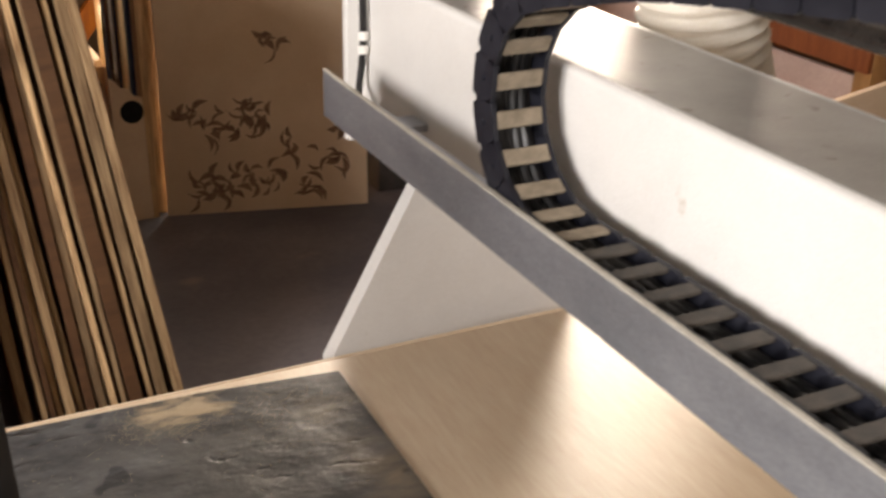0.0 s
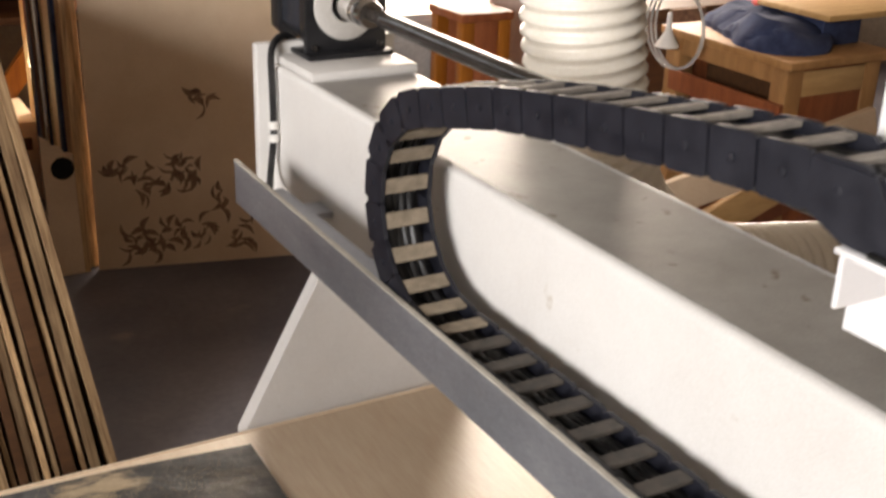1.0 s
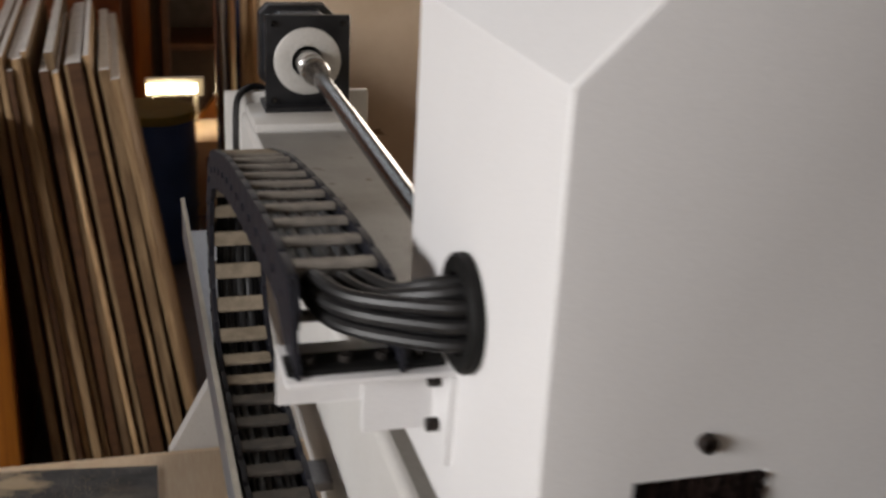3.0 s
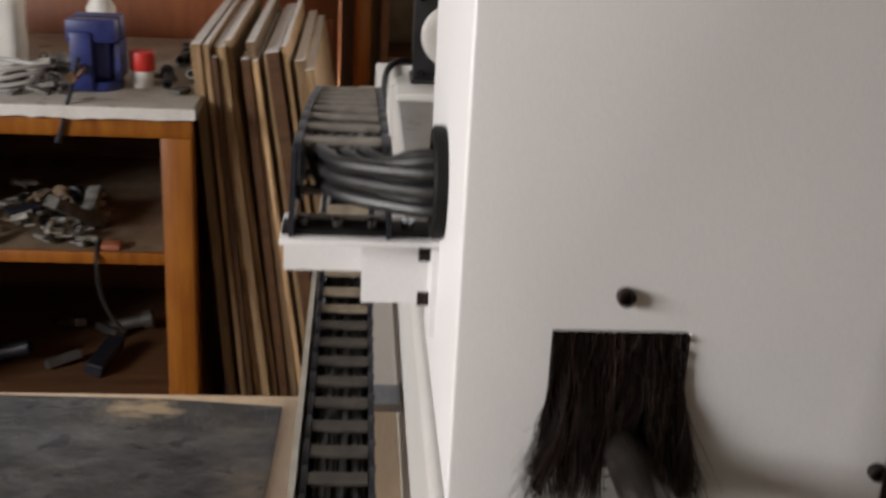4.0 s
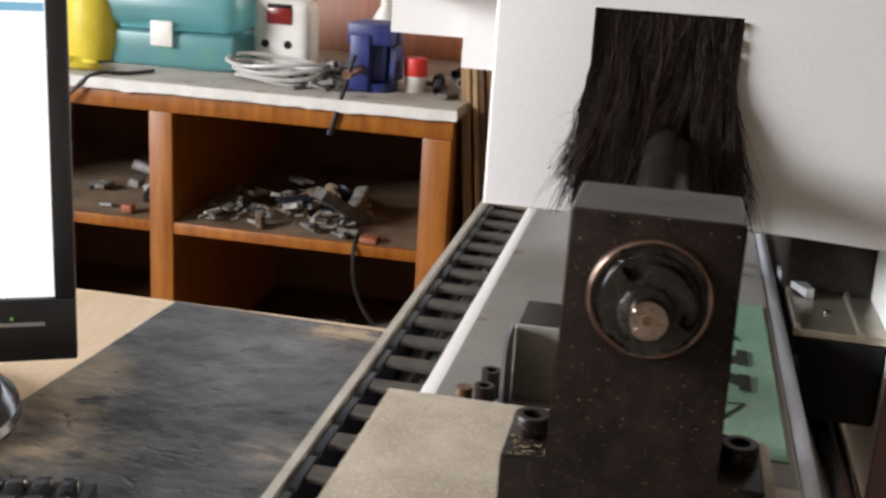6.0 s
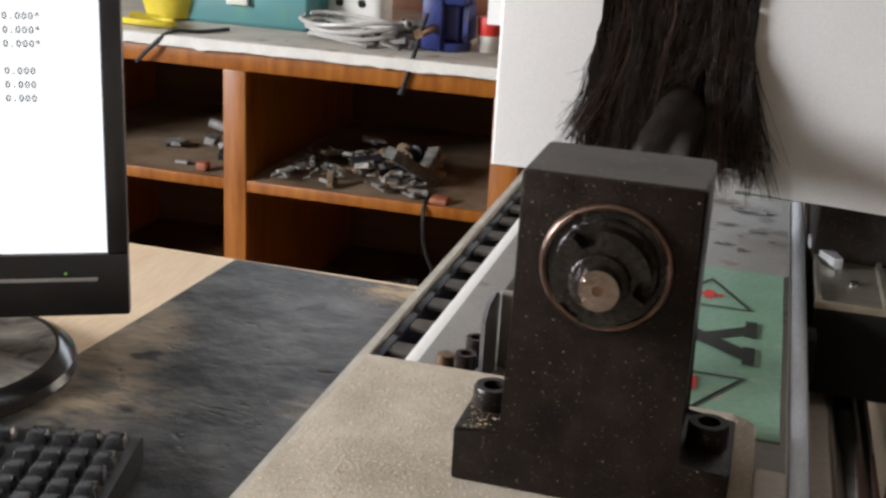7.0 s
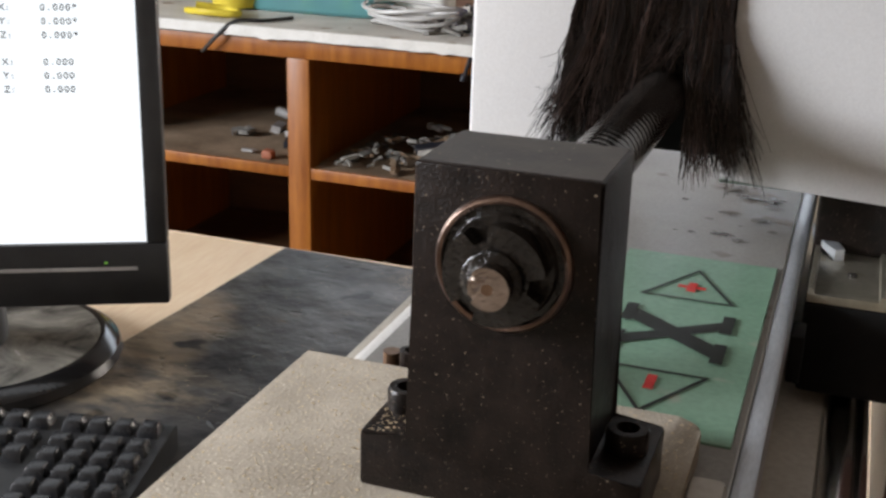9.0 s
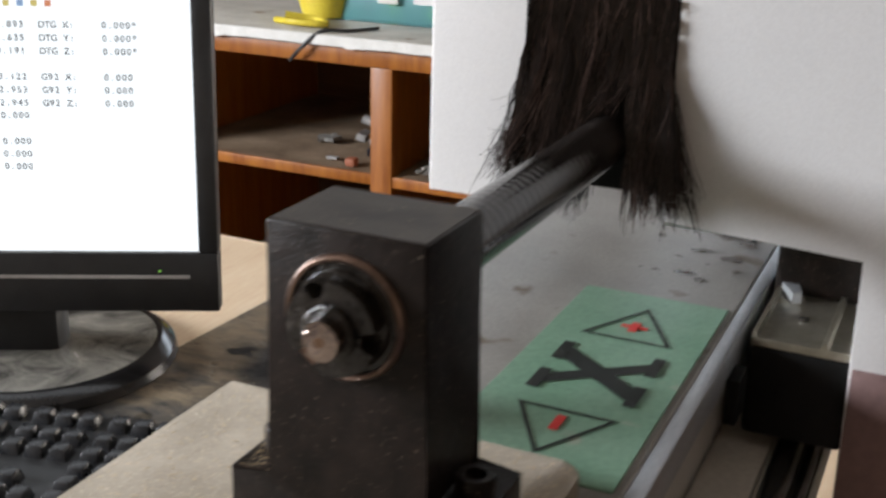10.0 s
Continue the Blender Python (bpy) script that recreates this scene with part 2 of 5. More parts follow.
M_FLOOR = material("workshop_concrete", (0.068, 0.066, 0.083), (0.135, 0.122, 0.135), 0.45, 0, 3.2, 0.25, 60, spots=((0.20, 0.17, 0.15), 4.5, 0.64))
M_WALL = material("workshop_wall_plaster", (0.155, 0.118, 0.085), (0.24, 0.185, 0.135), 0.85, 0, 1.6, 0.3, 60)
M_CEIL = material("workshop_ceiling_boards", (0.20, 0.17, 0.14), (0.30, 0.26, 0.22), 0.85, 0, 2.0, 0.2, 60)
M_MDF = material("brown_fibreboard", (0.62, 0.455, 0.30), (0.72, 0.56, 0.40), 0.7, 0, 5, 0.1, 300)
M_CARVED = material("carved_recess", (0.16, 0.09, 0.06), (0.32, 0.20, 0.13), 0.8, 0, 50, 0.2, 300)
M_PLY = material("plywood_edge", (0.17, 0.088, 0.038), (0.54, 0.36, 0.19), 0.65, 0, 12, 0.2, 300, (14, 14, 0.7), random_value=0.55)
M_PLYTOP = material("dusty_skylit_board_top", (0.68, 0.66, 0.65), (0.82, 0.80, 0.78), 0.6, 0, 30, 0.2, 300, random_value=0.10)
M_HOSE = material("cream_duct_plastic", (0.74, 0.685, 0.59), (0.82, 0.77, 0.68), 0.24, 0, 20, 0.03, 300, rough2=0.36)
M_BEZEL = material("black_monitor_plastic", (0.012, 0.012, 0.013), (0.022, 0.022, 0.023), 0.38, 0, 40, 0.08, 1200)
M_GLOSSBLACK = material("glossy_black_plastic", (0.010, 0.010, 0.012), (0.02, 0.019, 0.019), 0.08, 0, 12, 0.0, 500)
M_FOOTTOP = material("dusty_foot_top", (0.03, 0.03, 0.029), (0.30, 0.285, 0.25), 0.10, 0, 16, 0.0, 500, rough2=0.35, warp=1.6)
M_TOPDUST = material("dust_on_black_steel", (0.035, 0.031, 0.028), (0.085, 0.074, 0.064), 0.55, 0, 60, 0.1, 900, spots=((0.26, 0.21, 0.15), 600, 0.66))
M_SCREEN = glow("lit_screen", (0.93, 0.97, 1.0), 1.15)
M_TEXT = glow("screen_text", (0.16, 0.17, 0.18), 0.35)
M_KEY = material("worn_black_keys", (0.009, 0.0095, 0.011), (0.028, 0.028, 0.030), 0.20, 0, 60, 0.05, 700, spec=0.4)
M_TEAL = clear("teal_plastic", (0.24, 0.66, 0.70), 0.35)
M_BLUE = material("blue_vise_paint", (0.010, 0.018, 0.11), (0.025, 0.04, 0.18), 0.35, 0, 30, 0.1, 300, spots=((0.05, 0.05, 0.055), 60, 0.62))
M_WHITEPLASTIC = material("white_plastic", (0.66, 0.64, 0.60), (0.76, 0.74, 0.70), 0.4, 0, 20, 0.05, 300)
M_BRICKRED = material("faded_brick_red", (0.24, 0.07, 0.035), (0.34, 0.12, 0.06), 0.6, 0, 40, 0.1, 300)
M_REDCAP = material("red_plastic", (0.50, 0.02, 0.015), (0.62, 0.04, 0.03), 0.4, 0, 30, 0.05, 300)
M_SCRAP = material("grey_scrap_metal", (0.07, 0.066, 0.06), (0.26, 0.245, 0.22), 0.6, 0.0, 40, 0.3, 300, random_value=0.7)
M_BARREL = material("blue_barrel_plastic", (0.015, 0.04, 0.15), (0.03, 0.07, 0.22), 0.45, 0, 8, 0.1, 200)
M_YELLOW = material("yellow_plastic", (0.60, 0.46, 0.03), (0.72, 0.58, 0.06), 0.45, 0, 20, 0.1, 200)
M_OLDYELLOW = material("yellowed_lid_plastic", (0.16, 0.115, 0.02), (0.24, 0.18, 0.04), 0.5, 0, 20, 0.1, 200)
M_REDBROWN = material("red_brown_cabinet_wood", (0.20, 0.055, 0.02), (0.32, 0.10, 0.035), 0.4, 0, 5, 0.1, 80, (7, 7, 0.8))
M_CARD = material("pinkish_board", (0.54, 0.39, 0.33), (0.66, 0.50, 0.43), 0.7, 0, 4, 0.15, 150)
M_PINE = material("yellow_pine", (0.46, 0.27, 0.10), (0.60, 0.38, 0.17), 0.5, 0, 6, 0.1, 80, (1, 8, 8))
M_TABLEWOOD = material("brown_table_wood", (0.33, 0.165, 0.06), (0.46, 0.25, 0.10), 0.45, 0, 5, 0.1, 60, (6, 6, 0.7))
M_CLOTH = material("dark_blue_cloth", (0.015, 0.022, 0.06), (0.04, 0.055, 0.12), 0.9, 0, 20, 0.4, 300)
M_STOVE = material("dark_cabinet_metal", (0.05, 0.045, 0.042), (0.11, 0.10, 0.095), 0.4, 0.3, 10, 0.1, 200)
M_GREYMETAL = material("grey_cabinet_metal", (0.38, 0.365, 0.35), (0.52, 0.50, 0.475), 0.3, 0.2, 10, 0.1, 200)
M_OUT = glow("bright_outdoors", (1.0, 0.96, 0.90), 4.2)
M_TUBE = glow("lit_lamp_tube", (1.0, 0.90, 0.55), 26.0)
M_DUST = material("pale_sawdust", (0.52, 0.40, 0.24), (0.66, 0.53, 0.36), 0.9, 0, 200, 0.6, 900)
M_BENCHEDGE = material("chipped_white_edge", (0.58, 0.56, 0.52), (0.70, 0.68, 0.64), 0.5, 0, 30, 0.3, 300)
M_CAPMETAL = material("oily_yellowed_metal", (0.36, 0.33, 0.25), (0.50, 0.47, 0.40), 0.25, 0.8, 40, 0.06, 400, spots=((0.25, 0.18, 0.08), 60, 0.62))
M_CLEARTUBE = clear("clear_tubing", (0.8, 0.8, 0.78), 0.2)
M_OIL = material("dark_oil_stain", (0.010, 0.008, 0.006), (0.075, 0.055, 0.035), 0.16, 0, 120, 0.4, 300, rough2=0.4, spec=0.35)
M_FRAMEGREY = material("beige_frame_paint", (0.50, 0.46, 0.40), (0.58, 0.54, 0.48), 0.45, 0, 20, 0.08, 400)
M_LEGSHADE = material("brown_pink_shade", (0.13, 0.075, 0.07), (0.19, 0.115, 0.11), 0.6, 0, 10, 0.08, 300)

# ---------------------------------------------------------------- mesh helpers
WORLD = {}


def thing(name, label, category, loc=(0, 0, 0), rz=0.0, group="", kind="", m=None):
    ob = new(name)
    ob.empty_display_size = 0.05
    ob.matrix_basis = m if m is not None else pose(*loc, 0, 0, rz)
    WORLD[ob.name] = ob.matrix_basis.copy()
    return tagged(ob, label, category, group, kind)


def mesh_from(name, bm, mat, smooth=35):
    bmesh.ops.recalc_face_normals(bm, faces=bm.faces)
    me = bpy.data.meshes.new(name)
    bm.to_mesh(me)
    bm.free()
    me.materials.append(mat)
    if smooth:
        me.shade_smooth()
        me.set_sharp_from_angle(angle=radians(smooth))
    return me


def part(name, bm, mat, parent, label="", local=False, smooth=35):
    """One mesh under a thing or a part; the bmesh is given in world coordinates unless local."""
    me = mesh_from(name, bm, mat, smooth)
    if not local:
        me.transform(WORLD[parent.name].inverted())
    ob = new(name, me)
    ob.parent = parent
    WORLD[ob.name] = WORLD[parent.name].copy()
    return tagged(ob, label)


def single(name, bm, mat, label, category, group="", kind="", smooth=35):
    """A thing of one mesh, given in world coordinates."""
    co = [v.co.copy() for v in bm.verts]
    base = Vector(((min(c.x for c in co) + max(c.x for c in co)) / 2, (min(c.y for c in co) + max(c.y for c in co)) / 2, min(c.z for c in co)))
    me = mesh_from(name, bm, mat, smooth)
    me.transform(Matrix.Translation(-base))
    ob = new(name, me)
    ob.location = base
    WORLD[ob.name] = Matrix.Translation(base)
    return tagged(ob, label, category, group, kind)


def box(bm, x0, x1, y0, y1, z0, z1, bev=0.0, seg=2, m=None):
    vs = [bm.verts.new((x, y, z)) for x in (x0, x1) for y in (y0, y1) for z in (z0, z1)]
    fs = [bm.faces.new([vs[i] for i in q]) for q in ((0, 1, 3, 2), (4, 6, 7, 5), (0, 4, 5, 1), (2, 3, 7, 6), (0, 2, 6, 4), (1, 5, 7, 3))]
    if bev:
        es = list({e for f in fs for e in f.edges})
        out = bmesh.ops.bevel(bm, geom=es, offset=bev, segments=seg, profile=0.5, affect="EDGES", clamp_overlap=True)
        vs = list({v for f in out["faces"] for v in f.verts} | {v for v in vs if v.is_valid})
    if m is not None:
        bmesh.ops.transform(bm, matrix=m, verts=vs)
    return bm


def B(*a, **k):
    return box(bmesh.new(), *a, **k)


def cyl(bm, p0, p1, r, seg=24, r2=None, bev=0.0):
    p0, p1 = Vector(p0), Vector(p1)
    d = p1 - p0
    q = d.to_track_quat("Z", "Y").to_matrix().to_4x4()
    m = Matrix.Translation((p0 + p1) / 2) @ q
    out = bmesh.ops.create_cone(bm, cap_ends=True, segments=seg, radius1=r, radius2=r if r2 is None else r2, depth=d.length, matrix=m)
    if bev:
        es = [e for e in {e for v in out["verts"] for e in v.link_edges} if any(len(f.verts) > 4 for f in e.link_faces)]
        bmesh.ops.bevel(bm, geom=es, offset=bev, segments=2, profile=0.5, affect="EDGES", clamp_overlap=True)
    return bm


def C(*a, **k):
    return cyl(bmesh.new(), *a, **k)


def prism(bm, poly, axis, a0, a1):
    """A polygon pulled along an axis: poly holds the two other coordinates, in the order x, y, z."""
    def at(p, a):
        return {"x": (a, p[0], p[1]), "y": (p[0], a, p[1]), "z": (p[0], p[1], a)}[axis]
    lo, hi = [bm.verts.new(at(p, a0)) for p in poly], [bm.verts.new(at(p, a1)) for p in poly]
    n = len(poly)
    bm.faces.new(lo)
    bm.faces.new(hi[::-1])
    for i in range(n):
        bm.faces.new((lo[i], lo[(i + 1) % n], hi[(i + 1) % n], hi[i]))
    return bm


def tube(bm, pts, r, seg=8, taper=1.0, caps=True):
    pts = [Vector(p) for p in pts]
    rings, side = [], None
    for i, p in enumerate(pts):
        d = (pts[min(i + 1, len(pts) - 1)] - pts[max(i - 1, 0)]).normalized()
        side = d.orthogonal().normalized() if side is None else (side - d * side.dot(d)).normalized()
        up = d.cross(side)
        k = r * (1 + (taper - 1) * i / (len(pts) - 1))
        rings.append([bm.verts.new(p + side * (k * math.cos(a)) + up * (k * math.sin(a))) for a in (2 * math.pi * j / seg for j in range(seg))])
    for a, b in zip(rings, rings[1:]):
        for j in range(seg):
            bm.faces.new((a[j], a[(j + 1) % seg], b[(j + 1) % seg], b[j]))
    if caps:
        bm.faces.new(rings[0])
        bm.faces.new(rings[-1][::-1])
    return bm


def lathe(bm, profile, m, seg=40):
    """profile: (radius, height) pairs turned about local z, then laid by m."""
    rings = []
    for r, z in profile:
        rings.append([bm.verts.new(m @ Vector((r * math.cos(a), r * math.sin(a), z))) for a in (2 * math.pi * j / seg for j in range(seg))] if r > 1e-6
                     else [bm.verts.new(m @ Vector((0, 0, z)))])
    for a, b in zip(rings, rings[1:]):
        for j in range(seg):
            q = [a[j % len(a)], a[(j + 1) % len(a)], b[(j + 1) % len(b)], b[j % len(b)]]
            q = [v for i, v in enumerate(q) if v not in q[:i]]
            if len(q) > 2:
                bm.faces.new(q)
    return bm


def smooth_path(pts, per=6):
    """A Catmull-Rom curve through the points."""
    p = [Vector(v) for v in pts]
    p = [2 * p[0] - p[1], *p, 2 * p[-1] - p[-2]]
    out = []
    for a, b, c, d in zip(p, p[1:], p[2:], p[3:]):
        for i in range(per):
            t = i / per
            out.append(0.5 * (2 * b + (c - a) * t + (2 * a - 5 * b + 4 * c - d) * t * t + (3 * b - a - 3 * c + d) * t ** 3))
    return out + [p[-2]]


FRONT = Matrix.Rotation(radians(90), 4, "X")  # local z to world -y


def front(x, y, z):
    return Matrix.Translation((x, y, z)) @ FRONT


# ---------------------------------------------------------------- room
def structure(name, bm, mat, label, category="structure"):
    return single(name, bm, mat, label, category, kind="structure")


structure("floor", B(-3.6, 4.6, -3.2, 6.2, -0.15, 0.0), M_FLOOR, "stained dark concrete workshop floor", "floor")
structure("wall_left", prism(bmesh.new(), [(-3.2, 0), (-3.2, 3.0), (5.0, 3.0), (5.0, 0), (-0.01, 0), (-0.01, 1.08), (-0.01, 2.42), (-2.1, 2.42), (-2.1, 1.08), (-0.02, 1.08), (-0.02, 0)], "x", -3.6, -3.4),
          M_WALL, "brown plastered wall with a wide window opening", "wall")
structure("wall_back", prism(bmesh.new(), [(-3.4, 0), (1.15, 0), (1.15, 2.4), (3.3, 2.4), (3.3, 0), (4.4, 0), (4.4, 3.0), (0.45, 3.0), (0.45, 2.27), (-2.65, 2.27), (-2.65, 3.0), (-3.4, 3.0)], "y", 4.8, 5.0),
          M_WALL, "brown back wall with a wide open loading door", "wall")
structure("wall_back_lintel", B(-2.65, 0.45, 4.8, 5.0, 2.83, 3.0), M_WALL, "brown lintel over the long high window", "wall")
structure("wall_right", B(4.4, 4.6, -3.2, 5.0, 0, 3.0), M_WALL, "plain brown plastered wall", "wall")
structure("wall_front", B(-3.4, 4.4, -3.4, -3.2, 0, 3.0), M_WALL, "plain brown plastered wall behind the desk", "wall")
structure("ceiling", B(-3.6, 4.6, -3.4, 5.0, 3.0, 3.15), M_CEIL, "pale boarded workshop ceiling", "ceiling")
structure("backdrop", B(0.6, 5.2, 6.0, 6.05, 0.0, 3.4), M_OUT, "overexposed daylight outside the loading door", "backdrop")

# ---------------------------------------------------------------- desk
desk = thing("computer_desk", "pale maple laminate desk beside the machine, dusty", "desk", (-0.5, 0.3, 0))
part("desktop", B(-1.25, 0.16, -0.5, 0.9065, 0.722, 0.748, 0.003), M_DESK, desk)
part("edge_band", B(-1.25, 0.16, 0.907, 0.9095, 0.723, 0.7475), M_DESK, desk, "pale edge strip")
for px in (-1.22, 0.10):
    part("side_panel", B(px, px + 0.025, -0.45, 0.88, 0.0, 0.722, 0.002), M_DESK, desk)
part("back_panel", B(-1.19, 0.10, 0.80, 0.815, 0.30, 0.722, 0.002), M_DESK, desk)


mat_poly = [(-0.5255, 0.900), (-0.30, 0.8935), (-0.183, 0.880), (-0.190, 0.60), (-0.205, 0.30), (-0.215, 0.02), (-0.40, -0.02), (-0.62, 0.02),
            (-0.585, 0.30), (-0.545, 0.55), (-0.534, 0.72)]
single("desk_mat", prism(bmesh.new(), mat_poly, "z", 0.748, 0.751), M_MAT, "worn black rubber mat with sawdust smears on the desk", "mat")

# ---------------------------------------------------------------- machine bed
SX, SZ = -0.0118, 1.1118        # axis of the drive screw
bed = thing("machine_bed", "white painted steel bed beam of a router machine", "machine", (-0.02, 0.5, 0))
bm = prism(bmesh.new(), [(-0.0770, 0.905), (0.031, 0.905), (0.031, 1.052), *[(-0.0705 - 0.0065 * math.sin(a), 1.0455 + 0.0065 * math.cos(a)) for a in (math.pi / 2 * i / 6 for i in range(7))]], "y", -0.35, 1.075)
part("beam", bm, M_PAINT, bed)
bm = B(-0.093, 0.06, 1.075, 1.087, 0.885, 1.072, 0.002)
part("end_plate", bm, M_PAINT, bed, "white end plate")
part("motor_ledge", B(-0.073, 0.04, 0.985, 1.075, 1.052, 1.0615, 0.003), M_PAINT, bed, "raised white ledge")
bm = prism(bmesh.new(), [(-0.0855, 0.884), (-0.1695, 0.727), (-0.1695, 0.0), (0.09, 0.0), (0.09, 0.905), (-0.0855, 0.905)], "y", 0.935, 0.943)
part("leg_plate", bm, M_PAINT, bed, "white slanted leg plate")
bm = bmesh.new()
prism(bm, [(-0.0855, 0.884), (-0.1695, 0.727), (-0.1695, 0.0), (-0.1620, 0.0), (-0.1620, 0.7257), (-0.0785, 0.884)], "y", 0.9432, 0.953)
part("leg_flange", bm, M_PAINT, bed)
for ly in (-0.25,):
    part("leg_plate", B(-0.05, 0.22, ly, ly + 0.012, 0.0, 0.905), M_PAINT, bed)
# thin grey sheet: the white top's shade and dark reflections put into colour
part("bed_top", B(-0.0700, 0.0305, -0.35, 0.984, 1.05195, 1.0524), M_BEDGREY, bed, "white painted top of the beam, greyed for its shade")
part("edge_strip", B(0.031, 0.0365, -0.35, 1.05, 1.040, 1.0522, 0.0012), M_STRIP, bed, "pale steel edge strip")
corner = [(0.0225 - 0.006 + 0.006 * math.cos(a), 0.0505 + 0.006 * math.sin(a)) for a in (math.pi / 2 * i / 5 for i in range(6))]
bm = prism(bmesh.new(), [(-0.0802, -0.35), (0.0225, -0.35), (0.0225, 0.040), *corner, (-0.0802, 0.0565)], "z", 1.052, 1.0597)
es = [e for e in bm.edges if all(v.co.z > 1.0595 for v in e.verts)]
bmesh.ops.bevel(bm, geom=es, offset=0.0010, segments=2, profile=0.5, affect="EDGES", clamp_overlap=True)
part("end_cap_plate", bm, M_PLATE, bed, "end plate covered in sawdust")
part("plate_foot", B(0.0226, 0.0305, -0.35, 0.0365, 1.0524, 1.0568, 0.0015), M_FRAMEGREY, bed, "pale worn flange beside the end plate")

# support tray of the cable chain
tray = thing("chain_tray", "bare steel angle strip that carries the cable chain", "cable tray", (-0.12, 0.4, 0.936))
part("lip", prism(bmesh.new(), [(-0.05, 0.9290), (1.004, 0.9395), (1.004, 0.981), (0.62, 0.9752), (-0.05, 0.9705)], "x", -0.1448, -0.1430), M_LIP, tray)
# rim and inner face: dust, with the light on them lightened into the colour
part("folded_rim", prism(bmesh.new(), [(-0.05, 0.9706), (0.62, 0.9753), (1.004, 0.9811), (1.004, 0.9823), (0.62, 0.9766), (-0.05, 0.9719)], "x", -0.1456, -0.1418), M_DUSTYLITLIP, tray, "dusty folded rim, paled for the light on it")
part("inner_face", prism(bmesh.new(), [(-0.05, 0.9480), (1.003, 0.9480), (1.003, 0.9808), (0.62, 0.9750), (-0.05, 0.9703)], "x", -0.1429, -0.1421), M_DUSTYLITLIP, tray, "dusty inner face of the strip, paled for the light on it")
part("tray_floor", B(-0.1428, -0.096, -0.05, 1.004, 0.9445, 0.9465), M_LIP, tray)
for by in (0.12, 0.52, 0.93):
    part("tray_bracket", B(-0.140, -0.0772, by, by + 0.03, 0.9385, 0.9445), M_LIP, tray)

# ---------------------------------------------------------------- gantry cover
GY = 0.1705
gantry = thing("gantry_cover", "white painted sheet steel side cover of the moving gantry", "machine cover", (0.02, 0.25, 1.085))
outline = [(-0.0757, 1.0855), (-0.0757, 1.2936), (0.012, 1.381), (0.0905, 1.381), (0.0905, 0.95), (0.0722, 0.95), (0.0722, 1.0855), (0.0083, 1.0855), (0.0083, 1.1585), (-0.0415, 1.1585), (-0.0415, 1.0855)]
bm = prism(bmesh.new(), outline, "y", GY, 0.344)
es = [e for e in bm.edges if all(abs(v.co.y - GY) < 1e-5 for v in e.verts) and not all(-0.05 < v.co.x < 0.02 and v.co.z < 1.17 for v in e.verts)]
bmesh.ops.bevel(bm, geom=es, offset=0.0016, segments=3, profile=0.5, affect="EDGES", clamp_overlap=True)
part("cover_shell", bm, M_COVER, gantry)
# black sheet in place of the shade inside the opening
part("brush_backing", B(-0.0415, 0.0083, 0.196, 0.2, 1.088, 1.158), M_RUBBER, gantry, "black sheet that stands in for the shade inside the opening")
for bx, bz in ((-0.0168, 1.172), (0.086, 1.103)):
    bolt = part("socket_bolt", lathe(bmesh.new(), [(0, 0.0015), (0.0016, 0.0015), (0.0018, 0.0038), (0.0030, 0.0038), (0.0034, 0.0031), (0.0034, 0.0), (0, 0)], front(bx, GY, bz), 20), M_BLACKSTEEL, gantry)
# thin brown-pink sheet paints the shade on the leg's lower part
part("lower_plate", B(0.0722, 0.0905, GY - 0.0015, GY, 0.95, 1.049, 0.0005), M_LEGSHADE, gantry, "brown-pink sheet that paints the shade on the lower leg")
carriage = thing("carriage_block", "black and bare metal carriage under the gantry", "machine part", (0.06, 0.25, 1.0))
part("body", B(0.0385, 0.0718, 0.222, 0.34, 1.00, 1.0853, 0.002), M_BLACKSTEEL, carriage)
part("crossbeam", B(0.0905, 0.9, 0.20, 0.335, 1.0, 1.36, 0.003), M_BLACKSTEEL, carriage, "black crossbeam")

# ---------------------------------------------------------------- cable chain
CX0, CX1, CH, PITCH = -0.1392, -0.0972, 0.0262, 0.0308
CR, CYC = 0.0812, 0.643
CZ0 = 0.9467 + CH / 2           # centre line of the lower run
CZC = CZ0 + CR


def upper_run(y):
    return 1.195 - 0.11 * (y - 0.287) - 0.10 * (y - 0.287) ** 2 - CH / 2 + 0.001 - 0.006 * (max(0.0, 0.40 - y) / 0.12) ** 2


path = [Vector((0, -0.10 + 0.004 * i, CZ0)) for i in range(int((CYC + 0.10) / 0.004))]
turn = radians(180 - 10.5)
path += [Vector((0, CYC + CR * math.sin(a), CZC - CR * math.cos(a))) for a in (turn * i / 60 for i in range(61))]
last = path[-1]
gap = last.z - upper_run(last.y)
steps = int((last.y - 0.276) / 0.004)
path += [Vector((0, last.y - 0.004 * i, upper_run(last.y - 0.004 * i) + gap * max(0, 1 - i / 25))) for i in range(1, steps + 1)]
marks, run, goal = [path[0]], 0.0, PITCH
for a, b in zip(path, path[1:]):
    d = (b - a).length
    while run + d >= goal:
        marks.append(a.lerp(b, (goal - run) / d))
        goal += PITCH
    run += d
marks.append(path[-1])

chain = thing("cable_chain", "black nylon cable drag chain with dusty crossbars, looped over the bed", "cable chain", (-0.118, 0.4, 0.9467))


